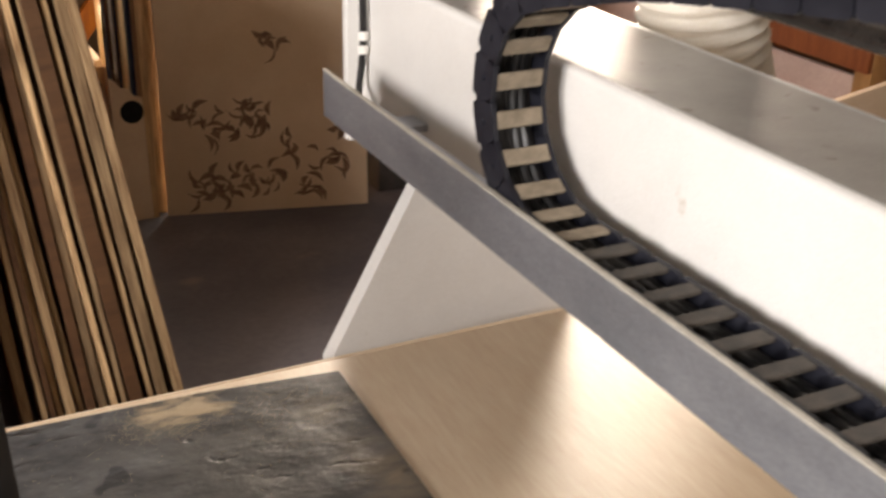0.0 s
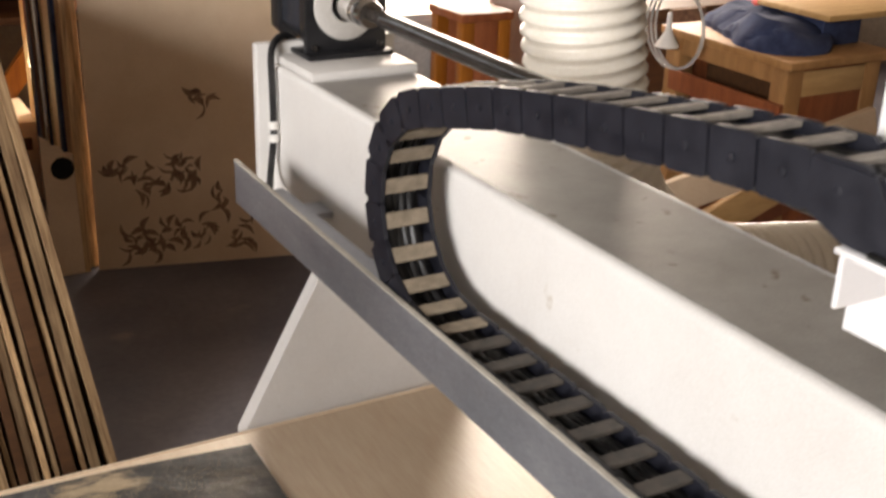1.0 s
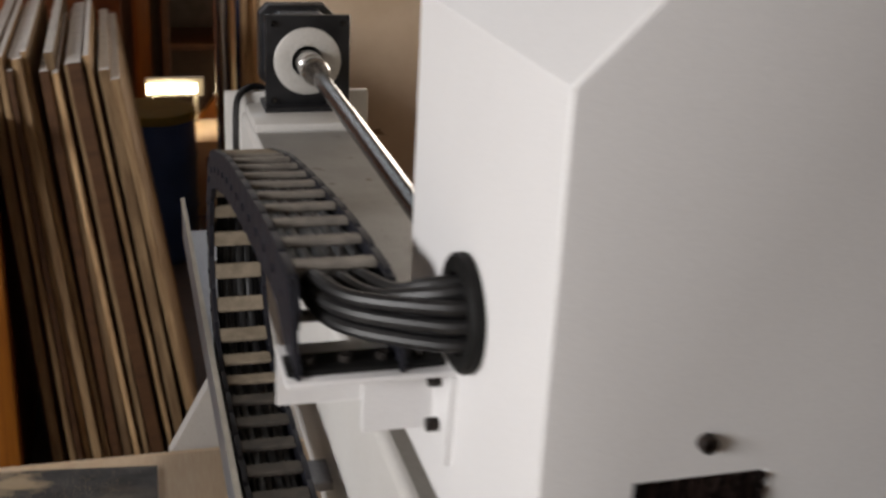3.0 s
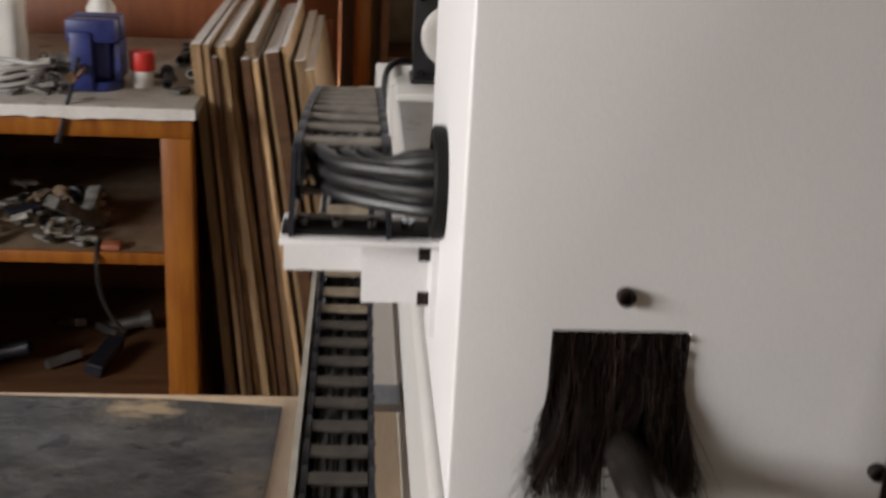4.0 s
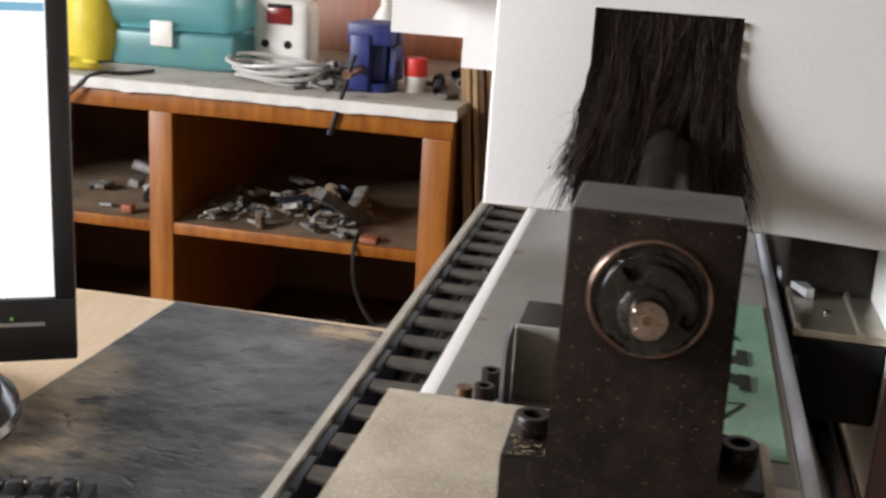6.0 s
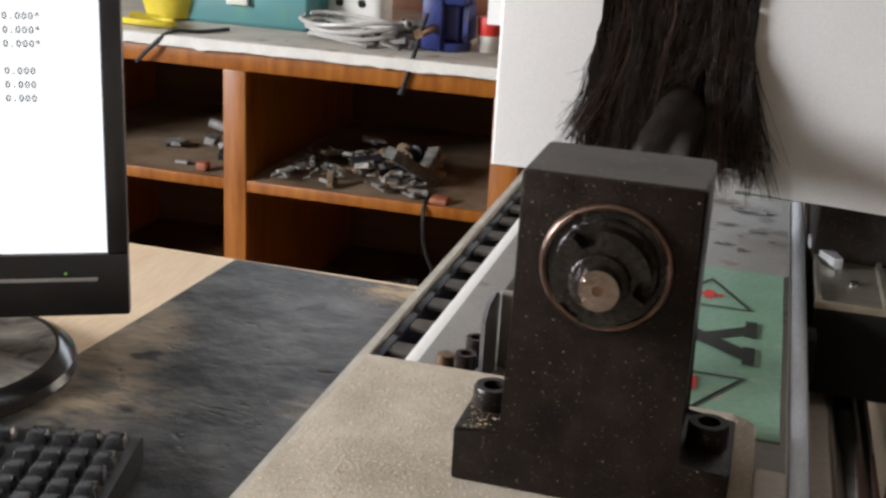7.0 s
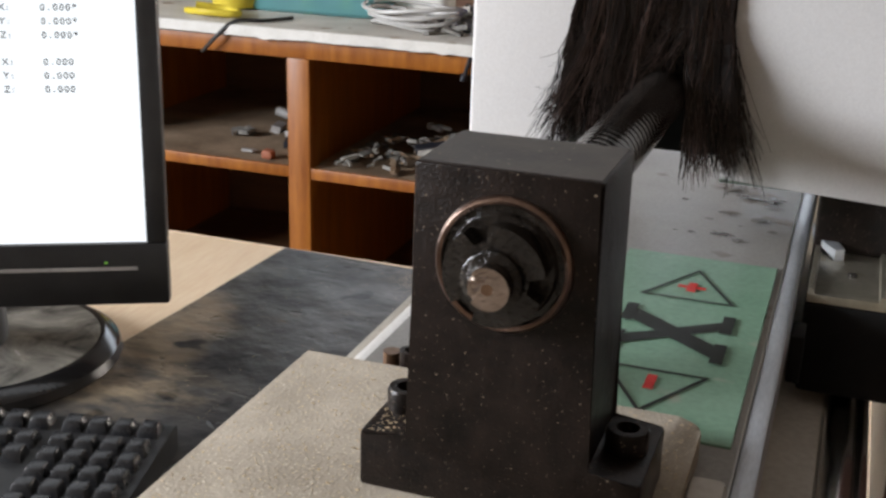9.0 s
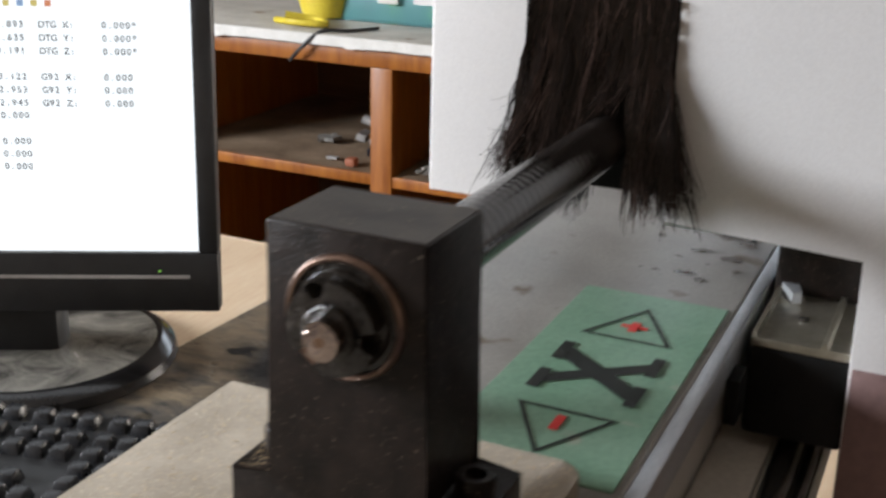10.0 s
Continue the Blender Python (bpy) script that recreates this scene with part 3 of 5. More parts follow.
def link_meshes():
    """One link along +y from 0 to the pitch: two side plates that overlap the next link, an upper and a lower crossbar."""
    h, t, L = CH / 2, 0.0034, PITCH
    sides = []
    for x0, x1, out in ((CX0, CX0 + t, -1), (CX1 - t, CX1, 1)):
        s = bmesh.new()
        prism(s, [(0.0008, -h + 0.0026), (0.0020, -h + 0.0007), (0.0042, -h), (L - 0.0042, -h), (L - 0.0020, -h + 0.0007), (L - 0.0008, -h + 0.0026), (L - 0.0008, h - 0.0026), (L - 0.0020, h - 0.0007), (L - 0.0042, h), (0.0042, h), (0.0020, h - 0.0007), (0.0008, h - 0.0026)], "x", x0, x1)
        lap = [(L - 0.001 + 0.0105 * math.cos(a), 0.0112 * math.sin(a)) for a in (math.pi * (i / 10 - 0.5) for i in range(11))]
        prism(s, lap, "x", x0 + (t * 0.55 if out < 0 else 0.0), x1 - (0.0 if out < 0 else t * 0.55))
        boss = Matrix.Translation((x0 if out < 0 else x1, L * 0.5, 0)) @ Matrix.Rotation(radians(90 * out), 4, "Y")
        lathe(s, [(0.0024, 0), (0.0024, 0.0008), (0.0017, 0.0011), (0, 0.0011)], boss, 12)
        sides.append(mesh_from("side_plate", s, M_CHAIN, 30))
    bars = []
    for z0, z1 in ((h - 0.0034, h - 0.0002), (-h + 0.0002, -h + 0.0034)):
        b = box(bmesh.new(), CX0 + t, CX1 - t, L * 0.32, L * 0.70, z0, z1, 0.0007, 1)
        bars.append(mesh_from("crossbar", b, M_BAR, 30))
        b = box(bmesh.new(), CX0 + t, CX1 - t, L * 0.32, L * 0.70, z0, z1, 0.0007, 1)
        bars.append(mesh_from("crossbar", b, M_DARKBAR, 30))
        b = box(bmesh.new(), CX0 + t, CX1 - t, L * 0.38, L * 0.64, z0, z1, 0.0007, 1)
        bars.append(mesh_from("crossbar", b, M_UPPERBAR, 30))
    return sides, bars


side_me, bar_me = link_meshes()
for a, b in zip(marks[:-1], marks[1:-1]):
    d = (b - a).normalized()
    m = Matrix.Translation((0, a.y, a.z)) @ Matrix.Rotation(math.atan2(d.z, d.y), 4, "X")
    base = WORLD[chain.name].inverted()
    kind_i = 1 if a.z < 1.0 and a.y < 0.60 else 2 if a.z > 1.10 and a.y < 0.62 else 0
    lk = new("link", side_me[0])
    lk.parent, lk.matrix_basis = chain, base @ m
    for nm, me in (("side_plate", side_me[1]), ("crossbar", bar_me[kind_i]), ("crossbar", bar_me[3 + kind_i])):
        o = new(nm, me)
        o.parent = lk
# cables that lie inside the chain and come out at its end
rng = random.Random(4)
loom = thing("cable_loom", "bundle of black and grey cables in the chain", "cables", (-0.118, 0.4, 0.94))
for i, (fx, fz) in enumerate(((0.12, -0.3), (0.28, -0.35), (0.45, -0.3), (0.62, -0.35), (0.78, -0.3), (0.92, -0.2), (0.22, -0.05), (0.55, 0.0), (0.80, -0.1))):
    pts = []
    for k, p in enumerate(path[::5]):
        j = path.index(p)
        q = path[min(j + 1, len(path) - 1)]
        r0 = path[max(j - 1, 0)]
        d = (q - r0).normalized()
        nrm = Vector((0, -d.z, d.y))
        x = CX0 + 0.005 + (CX1 - CX0 - 0.010) * fx + 0.0012 * math.sin(k * 0.45 + i * 2)
        pts.append(Vector((x, p.y, p.z)) + nrm * ((CH / 2 - 0.004) * fz + 0.0008 * math.sin(k * 0.3 + i)))
    pts = [p for p in pts if p.y > 0.315 or p.z < 1.1]
    row, col = divmod(i, 3)
    cz = 1.1790 + 0.0062 * (row - 1) + 0.0012 * math.sin(i * 2.3)
    ex = CX0 + 0.012 + 0.0095 * col + 0.001 * math.sin(i * 3.1)
    gy, gz = 0.254 + 0.0085 * (col - 1), 1.1855 + 0.0088 * (row - 1) + 0.002 * math.sin(i * 1.9)
    tail = smooth_path([pts[-1], Vector((ex, 0.298, cz)), Vector((ex + 0.010, 0.279 - 0.003 * (2 - col), cz + 0.001)), Vector((-0.088, gy + 0.005, 0.3 * cz + 0.7 * gz)), Vector((-0.072, gy, gz))], 6)
    part("cable", tube(bmesh.new(), pts[:-1] + tail, 0.0031 + 0.0004 * (i % 3), 10), M_CABLE, loom)

grommet = thing("cable_grommet", "round black rubber grommet on the gantry cover", "grommet", (-0.0757, 0.254, 1.163))
ring_m = Matrix.Translation((-0.0757, 0.254, 1.1862)) @ Matrix.Rotation(radians(-90), 4, "Y")
part("flange", lathe(bmesh.new(), [(0.0165, 0.0), (0.0165, 0.0055), (0.0225, 0.0055), (0.0235, 0.0045), (0.0235, 0.0012), (0.0225, 0.0), (0.0165, 0.0)], ring_m, 40), M_RUBBER, grommet)
part("bore", lathe(bmesh.new(), [(0.0165, 0.0006), (0, 0.0006)], ring_m, 24), M_CABLE, grommet, "dark bore full of cables")

holder = thing("chain_bracket", "white painted bracket that holds the chain's end", "bracket", (-0.11, 0.28, 1.098))
part("top_plate", B(-0.1437, -0.0757, 0.2645, 0.300, 1.1535, 1.1562, 0.0006), M_COVER, holder)
part("down_flange", B(-0.1437, -0.0757, 0.294, 0.2965, 1.131, 1.1535), M_COVER, holder)
bm = prism(bmesh.new(), [(-0.1085, 1.1535), (-0.1085, 1.118), (-0.0757, 1.118), (-0.0757, 1.1535)], "y", 0.2885, 0.2935)
part("gusset", bm, M_COVER, holder)
bm = prism(bmesh.new(), [(0.2625, 1.1535), (0.300, 1.1535), (0.300, 1.120), (0.294, 1.1155), (0.2665, 1.1115)], "x", -0.0785, -0.0757)
part("mount_plate", bm, M_COVER, holder)
for bz in (1.1455, 1.1245):
    m = Matrix.Translation((-0.0785, 0.2785, bz)) @ Matrix.Rotation(radians(-90), 4, "Y")
    part("bolt", lathe(bmesh.new(), [(0, 0.0025), (0.0016, 0.0025), (0.0018, 0.005), (0.0031, 0.005), (0.0031, 0), (0, 0)], m, 16), M_BLACKSTEEL, holder)
for cx0 in (-0.1400, -0.0984):
    part("clamp_cheek", prism(bmesh.new(), [(0.322, 1.1875), (0.289, 1.1880), (0.2675, 1.1605), (0.2665, 1.1563), (0.300, 1.1563), (0.322, 1.165)], "x", cx0, cx0 + 0.0022), M_CHAIN, holder, "slanted black end piece of the chain")
part("end_clamp", B(-0.1430, -0.0790, 0.2690, 0.2850, 1.1563, 1.1590, 0.0008), M_RUBBER, holder, "black chain end clamp")
for bx in (-0.134, -0.119, -0.104, -0.089):
    part("bolt", lathe(bmesh.new(), [(0, 0.002), (0.0014, 0.002), (0.0014, 0.003), (0.0028, 0.003), (0.0028, 0), (0, 0)], Matrix.Translation((bx, 0.276, 1.1590)), 14), M_SCREWDARK, holder)

# ---------------------------------------------------------------- drive screw, motor, bearing block
screw = thing("ball_screw", "long polished steel ball screw", "drive screw", (SX, 0.5, SZ - 0.008))
prof, n = [], 0
for i in range(int((0.96 - 0.028) / 0.004)):
    y = 0.028 + 0.004 * i
    prof += [(0.00806, -y), (0.00808, -y - 0.0013), (0.00806, -y - 0.0026), (0.00802, -y - 0.0031), (0.00801, -y - 0.0033), (0.00802, -y - 0.0036)]
bm = lathe(bmesh.new(), [(0, -0.028), *prof, (0.0078, -0.962), (0.006, -0.964), (0.006, -1.04), (0, -1.04)], front(SX, 0, SZ), 28)
part("threaded_shaft", bm, M_SCREWDARK, screw, smooth=40)
part("coupling", lathe(bmesh.new(), [(0.0062, -0.985), (0.0125, -0.985), (0.0135, -0.987), (0.0135, -1.002), (0.010, -1.004), (0.010, -1.009), (0.0135, -1.011), (0.0135, -1.04), (0.006, -1.04)], front(SX, 0, SZ), 32), M_SCREW, screw, "shiny shaft coupling")

motor = thing("stepper_motor", "square black stepper motor with a pale round flange", "motor", (SX, 1.1, 1.0615))
mx0, mx1, mz0, mz1 = -0.0545, 0.0325, 1.0618, 1.1585
part("front_plate", B(mx0, mx1, 1.041, 1.049, mz0, mz1, 0.0015), M_MOTOR, motor)


def chamfered(x0, x1, z0, z1, c, y0, y1):
    """A block along y with cut corners and slightly worn edges."""
    b = prism(bmesh.new(), [(x0 + c, z0), (x1 - c, z0), (x1, z0 + c), (x1, z1 - c), (x1 - c, z1), (x0 + c, z1), (x0, z1 - c), (x0, z0 + c)], "y", y0, y1)
    bmesh.ops.bevel(b, geom=list(b.edges), offset=0.0008, segments=2, profile=0.5, affect="EDGES", clamp_overlap=True)
    return b


part("front_bell", chamfered(mx0 + 0.003, mx1 - 0.003, mz0 + 0.005, mz1 - 0.003, 0.010, 1.049, 1.064), M_MOTOR, motor)
part("stator", chamfered(mx0 + 0.007, mx1 - 0.007, mz0 + 0.009, mz1 - 0.007, 0.014, 1.064, 1.118), M_STATOR, motor, "blue-black laminated stator")
part("rear_bell", chamfered(mx0 + 0.003, mx1 - 0.003, mz0 + 0.005, mz1 - 0.003, 0.010, 1.118, 1.140), M_MOTOR, motor)
part("flange_disc", lathe(bmesh.new(), [(0.0165, -1.041), (0.0165, -1.0385), (0.033, -1.0385), (0.0345, -1.0395), (0.0345, -1.041), (0, -1.041)], front(SX, 0, SZ), 48), M_DISC, motor, "pale grey round flange")
part("foot", B(mx0 - 0.002, mx1 + 0.002, 1.028, 1.10, 1.0615, 1.0665, 0.001), M_MOTOR, motor)
for cx in (mx0 + 0.008, mx1 - 0.008):
    for cz in (mz0 + 0.010, mz1 - 0.008):
        part("screw_head", lathe(bmesh.new(), [(0, 0.0015), (0.0016, 0.0015), (0.0028, 0.003), (0.0032, 0.002), (0.0032, 0), (0, 0)], front(cx, 1.041, cz), 14), M_SCREWDARK, motor)
single("motor_cable", tube(bmesh.new(), smooth_path([(-0.045, 1.09, 1.069), (-0.062, 1.083, 1.0765), (-0.0805, 1.066, 1.068), (-0.084, 1.058, 1.03), (-0.0835, 1.058, 0.985), (-0.0885, 1.055, 0.95), (-0.1, 1.03, 0.9395), (-0.118, 0.98, 0.9425), (-0.122, 0.90, 0.942)], 6), 0.0036, 8),
       M_CABLE, "black motor cable down to the tray", "cable")
for tz in (0.994, 0.981):
    single("cable_tie", C((-0.0836, 1.0575, tz - 0.004), (-0.0836, 1.0575, tz + 0.004), 0.0052, 14), M_WHITEPLASTIC, "white tape band round the motor cable", "tape")

blk = thing("bearing_block", "black steel bearing block dusted with sawdust", "bearing block", (SX, 0.013, 1.0597))
bx0, bx1, by1, bt = -0.0300, 0.0060, 0.0265, 1.1303
body = prism(bmesh.new(), [(-0.0408, 1.0597), (-0.0408, 1.0722), (bx0, 1.0722), (bx0, bt), (bx1, bt), (bx1, 1.0722), (0.0172, 1.0722), (0.0172, 1.0597)], "y", 0.0, by1)
bmesh.ops.bevel(body, geom=list(body.edges), offset=0.0008, segments=2, profile=0.5, affect="EDGES", clamp_overlap=True)
part("block_body", body, M_BLACKSTEEL, blk)
part("top_dust", B(bx0 + 0.0008, bx1 - 0.0008, 0.0008, by1 - 0.0008, bt - 0.0004, bt + 0.00015), M_TOPDUST, blk, "film of dust on the top")
RZ = 1.1125
part("bearing_rim", lathe(bmesh.new(), [(0.0119, 0.0), (0.0119, 0.0013), (0.0126, 0.0016), (0.0132, 0.0010), (0.0134, 0.0), (0.0119, 0.0)], front(SX, 0, RZ), 56), M_RIM, blk, "worn bronze coloured rim")
part("bearing_cap", lathe(bmesh.new(), [(0.0118, 0.0006), (0.0106, 0.0008), (0.0100, 0.0016), (0, 0.0016)], front(SX, 0, RZ), 48), M_OILYBLACK, blk, "glossy black bearing face")
nut_xz = []
for k in range(96):
    a = 2 * math.pi * k / 96
    notch = 0.0030 if min((k - 30) % 96, (30 - k) % 96) < 4 or min((k - 62) % 96, (62 - k) % 96) < 4 or min((k - 94) % 96, (94 - k) % 96) < 4 else 0.0
    nut_xz.append((SX - 0.0004 + (0.0098 - notch) * math.cos(a), RZ - 0.0008 + (0.0098 - notch) * math.sin(a)))
nut = prism(bmesh.new(), nut_xz, "y", -0.0055, -0.0012)
part("lock_nut", nut, M_OILYBLACK, blk, "oily black notched lock nut", smooth=25)
part("nut_collar", lathe(bmesh.new(), [(0.0058, 0.0054), (0.0058, 0.0066), (0.0052, 0.0070), (0, 0.0070)], front(SX - 0.0004, 0, RZ - 0.0012), 36), M_OILYBLACK, blk)
flat_xz = []
for k in range(40):
    a = 2 * math.pi * k / 40
    flat_xz.append((SX + max(0.0041 * math.cos(a), -0.0036), RZ - 0.0014 + 0.0041 * math.sin(a)))
stub = prism(bmesh.new(), flat_xz, "y", -0.0102, -0.0005)
es = [e for e in stub.edges if all(abs(v.co.y + 0.0102) < 1e-6 for v in e.verts)]
bmesh.ops.bevel(stub, geom=es, offset=0.0015, segments=4, profile=0.5, affect="EDGES", clamp_overlap=True)
part("shaft_end", stub, M_SHAFT, blk, "worn bright shaft end with a flat")
part("centre_dimple", lathe(bmesh.new(), [(0, 0.01025), (0.0008, 0.01025), (0.0011, 0.0103), (0.0011, 0.0101), (0, 0.0101)], front(SX, 0, RZ - 0.0014), 16), M_BRASS, blk, "dark centre mark of the shaft")
part("rear_boss", C((SX, by1, SZ), (SX, by1 + 0.009, SZ), 0.0125, 40, bev=0.001), M_BLACKSTEEL, blk)
for bx in (-0.0354, 0.0116):
    m = Matrix.Translation((bx, 0.0135, 1.0722))
    part("socket_bolt", lathe(bmesh.new(), [(0, 0.0014), (0.0021, 0.0014), (0.0024, 0.0048), (0.0040, 0.0048), (0.0044, 0.0041), (0.0044, 0), (0, 0)], m, 24), M_BLACKSTEEL, blk)

# axis label
label = thing("axis_label", "green plastic axis label with two arrow triangles on the bed", "label", (0.003, 0.12, 1.052))
LX0, LX1, LY0, LY1, LZ = -0.0213, 0.0290, 0.0585, 0.1905, 1.0524
part("plate", B(LX0, LX1, LY0, LY1, 1.0523, LZ + 0.0006, 0.0002, 1), M_LABEL, label)


def outline_tri(bm, pts, w, z):
    c = sum((Vector(p) for p in pts), Vector((0, 0))) / 3
    inner = [Vector(p) + (c - Vector(p)).normalized() * w * 2.0 for p in pts]
    o = [bm.verts.new((*p, z)) for p in pts]
    i = [bm.verts.new((*p, z)) for p in inner]
    for k in range(3):
        bm.faces.new((o[k], o[(k + 1) % 3], i[(k + 1) % 3], i[k]))
    return bm


TZ = LZ + 0.0009
XC = 0.0048
part("triangle", outline_tri(bmesh.new(), [(XC, 0.1772), (XC - 0.0148, 0.1486), (XC + 0.0148, 0.1486)], 0.0011, TZ), M_INK, label)
part("triangle", outline_tri(bmesh.new(), [(XC, 0.0676), (XC - 0.0146, 0.0941), (XC + 0.0146, 0.0941)], 0.0011, TZ), M_INK, label)
plus = box(bmesh.new(), XC - 0.0044, XC + 0.0044, 0.1594, 0.1610, TZ - 0.0002, TZ + 0.0001)
box(plus, XC - 0.0014, XC + 0.0014, 0.1566, 0.1638, TZ - 0.0002, TZ + 0.00012)
part("plus_sign", plus, M_RED, label)
part("minus_sign", B(XC - 0.0013, XC + 0.0013, 0.0820, 0.0904, TZ - 0.0002, TZ + 0.0001), M_RED, label)


# the slab-serif X, lying along the bed
xb = bmesh.new()
yc, hh, ww = 0.1212, 0.0145, 0.0112

def stroke(bm, a, b, w, z):
    a, b = Vector(a), Vector(b)
    n = (b - a).normalized().orthogonal() * w / 2
    bm.faces.new([bm.verts.new((*p, z)) for p in (a + n, b + n, b - n, a - n)])


stroke(xb, (XC - hh, yc - ww), (XC + hh, yc + ww), 0.0054, TZ)
stroke(xb, (XC - hh, yc + ww), (XC + hh, yc - ww), 0.0072, TZ + 0.0001)
for sx in (-1, 1):
    for sy in (-1, 1):
        stroke(xb, (XC + sx * hh, yc + sy * (ww - 0.0072)), (XC + sx * hh, yc + sy * (ww + 0.0066)), 0.0036, TZ + 0.0002)
part("letter_x", xb, M_INK, label)

# bristles of the seal round the screw
brush = thing("brush_seal", "dark bristle curtain in the cover's opening, shaggy", "brush", (-0.0166, 0.182, 1.088))
rng = random.Random(11)
hb = bmesh.new()
lb = bmesh.new()
tufts = [(rng.uniform(-0.041, 0.008), rng.gauss(0, 0.0026), rng.uniform(-0.017, -0.001), rng.uniform(0.056, 0.071), rng.uniform(0, 6.3), rng.uniform(0.0010, 0.0042), rng.uniform(3.0, 8.5)) for _ in range(110)]
for i in range(3600):
    ti = rng.randrange(len(tufts))
    tx, tout, tfwd, tl, ph, wav, freq = tufts[ti]
    brown = ti % 3 == 0 and rng.random() < 0.6
    x = min(max(tx + rng.gauss(0, 0.0019), -0.0405), 0.0075)
    y = rng.uniform(0.1715, 0.192)
    f = (x + 0.0166) / 0.024
    ln = min(tl + rng.gauss(0, 0.004), 0.0745) - 0.003 * abs(f)
    near = abs(x - SX) < 0.0068
    if near:
        ln = min(ln, 1.1575 - SZ - 0.0098 + 0.006 * abs(x - SX) / 0.0068 + rng.uniform(-0.004, 0.001))
    wild = rng.random() < 0.09
    out = f * 0.0042 + tout + rng.gauss(0, 0.006 if wild else 0.0016)
    fwd = tfwd + rng.gauss(0, 0.004 if wild else 0.0016)
    if near:
        fwd, out = fwd * 0.3, out * 0.4
    ph2, wav2 = rng.uniform(0, 6.3), rng.uniform(0.0, 0.0011)
    pts = []
    for k in range(9):
        t = k / 8
        px = x + (tx - x) * 0.8 * math.sin(math.pi * t * 0.75) + out * t ** 2.6 + wav * (math.sin(ph + t * freq) - math.sin(ph)) * t ** 0.5 + wav2 * math.sin(ph2 + t * 11)
        py = y + fwd * t ** 1.2 + wav * math.cos(ph + t * freq) * t
        spread = 0.0002 + 0.03 * max(0.0, t - 0.45)
        px = min(max(px, -0.0405 - spread), 0.0073 + spread)
        pz = 1.1575 - ln * t
        dx = px - SX
        if not near and abs(dx) < 0.0086 and pz < SZ + 0.0086 * math.sqrt(max(0, 1 - (dx / 0.0086) ** 2)):
            px = SX + math.copysign(0.0088, x - SX)
        if (px < -0.0405 or px > 0.0073) and pz > 1.0855 and py > 0.169:
            py = 0.1690 - 0.002 * t
        pts.append((px, py, pz))
    tube(lb if brown else hb, pts, rng.uniform(0.00014, 0.00032) if not brown else rng.uniform(0.00013, 0.00026), 3, 0.3, caps=False)
tagged(part("bristles", hb, M_HAIR, brush), kind="stuff")
tagged(part("brown_bristles", lb, M_HAIRBROWN, brush, "lighter brown bristles"), kind="stuff")
sb = bmesh.new()
for i in range(18):
    s = -1 if i < 12 else 1
    x = -0.0405 if s < 0 else 0.0075
    z0 = rng.uniform(1.098, 1.128)
    ln = rng.uniform(0.006, 0.020)
    ang = rng.uniform(-1.25, -0.35) if i not in (3, 13) else 0.05
    bend = rng.uniform(-0.5, 0.5)
    pts = [(x + s * ln * t * math.cos(ang + bend * t), 0.1688 - 0.005 * t, z0 + ln * t * math.sin(ang + bend * t)) for t in (0, 0.25, 0.5, 0.75, 1)]
    tube(sb, pts, 0.00010, 3, 0.5, caps=False)
tagged(part("stray_hairs", sb, M_HAIR, brush), kind="stuff")

# linear rail on the far side of the beam
rail = thing("linear_rail", "steel linear rail along the side of the bed", "rail", (0.045, 0.4, 0.99))
part("rail_bar", B(0.0312, 0.0500, -0.35, 1.05, 0.985, 1.0120, 0.002), M_FRAMEGREY, rail, "beige channel beside the strip")
part("round_rod", C((0.0550, -0.35, 1.0095), (0.0550, 1.0, 1.0095), 0.0052, 28), M_SCREW, rail, "round shiny steel rod")
part("rod_support", B(0.0500, 0.0650, -0.35, 1.0, 0.985, 1.004), M_BLACKSTEEL, rail)
part("round_rod", C((0.0618, -0.35, 1.007), (0.0618, 1.0, 1.007), 0.0028, 20), M_SCREW, rail)
for by in (0.005, 0.155, 0.455, 0.755):
    part("rail_bolt", B(0.0368, 0.0410, by, by + 0.0135, 1.028, 1.0440, 0.0008), M_RUBBER, rail)
slide = thing("slide_block", "brassy grey slide block with two ridges and black seals", "slide block", (0.055, 0.17, 1.03))
bm = prism(bmesh.new(), [(0.0395, 1.0508), (0.0398, 1.0528), (0.0412, 1.0528), (0.0418, 1.0510), (0.0615, 1.0510), (0.0620, 1.0528), (0.0635, 1.0528), (0.0641, 1.0510), (0.0718, 1.0510), (0.0718, 1.0482), (0.0395, 1.0482)], "y", 0.176, 0.226)
part("metal_cap", bm, M_CAPMETAL, slide)
part("seal_block", B(0.0395, 0.0718, 0.1752, 0.226, 1.0165, 1.0481, 0.002), M_RUBBER, slide, "black plastic seal")
part("lug", prism(bmesh.new(), [(0.0392, 0.226), (0.0465, 0.212), (0.0495, 0.214), (0.045, 0.229), (0.0405, 0.241), (0.0375, 0.241)], "z", 1.0508, 1.0550), M_STRIP, slide, "bent bright lug")
part("cap_screw", C((0.0530, 0.198, 1.0510), (0.0530, 0.198, 1.0520), 0.0016, 14), M_SCREWDARK, slide)

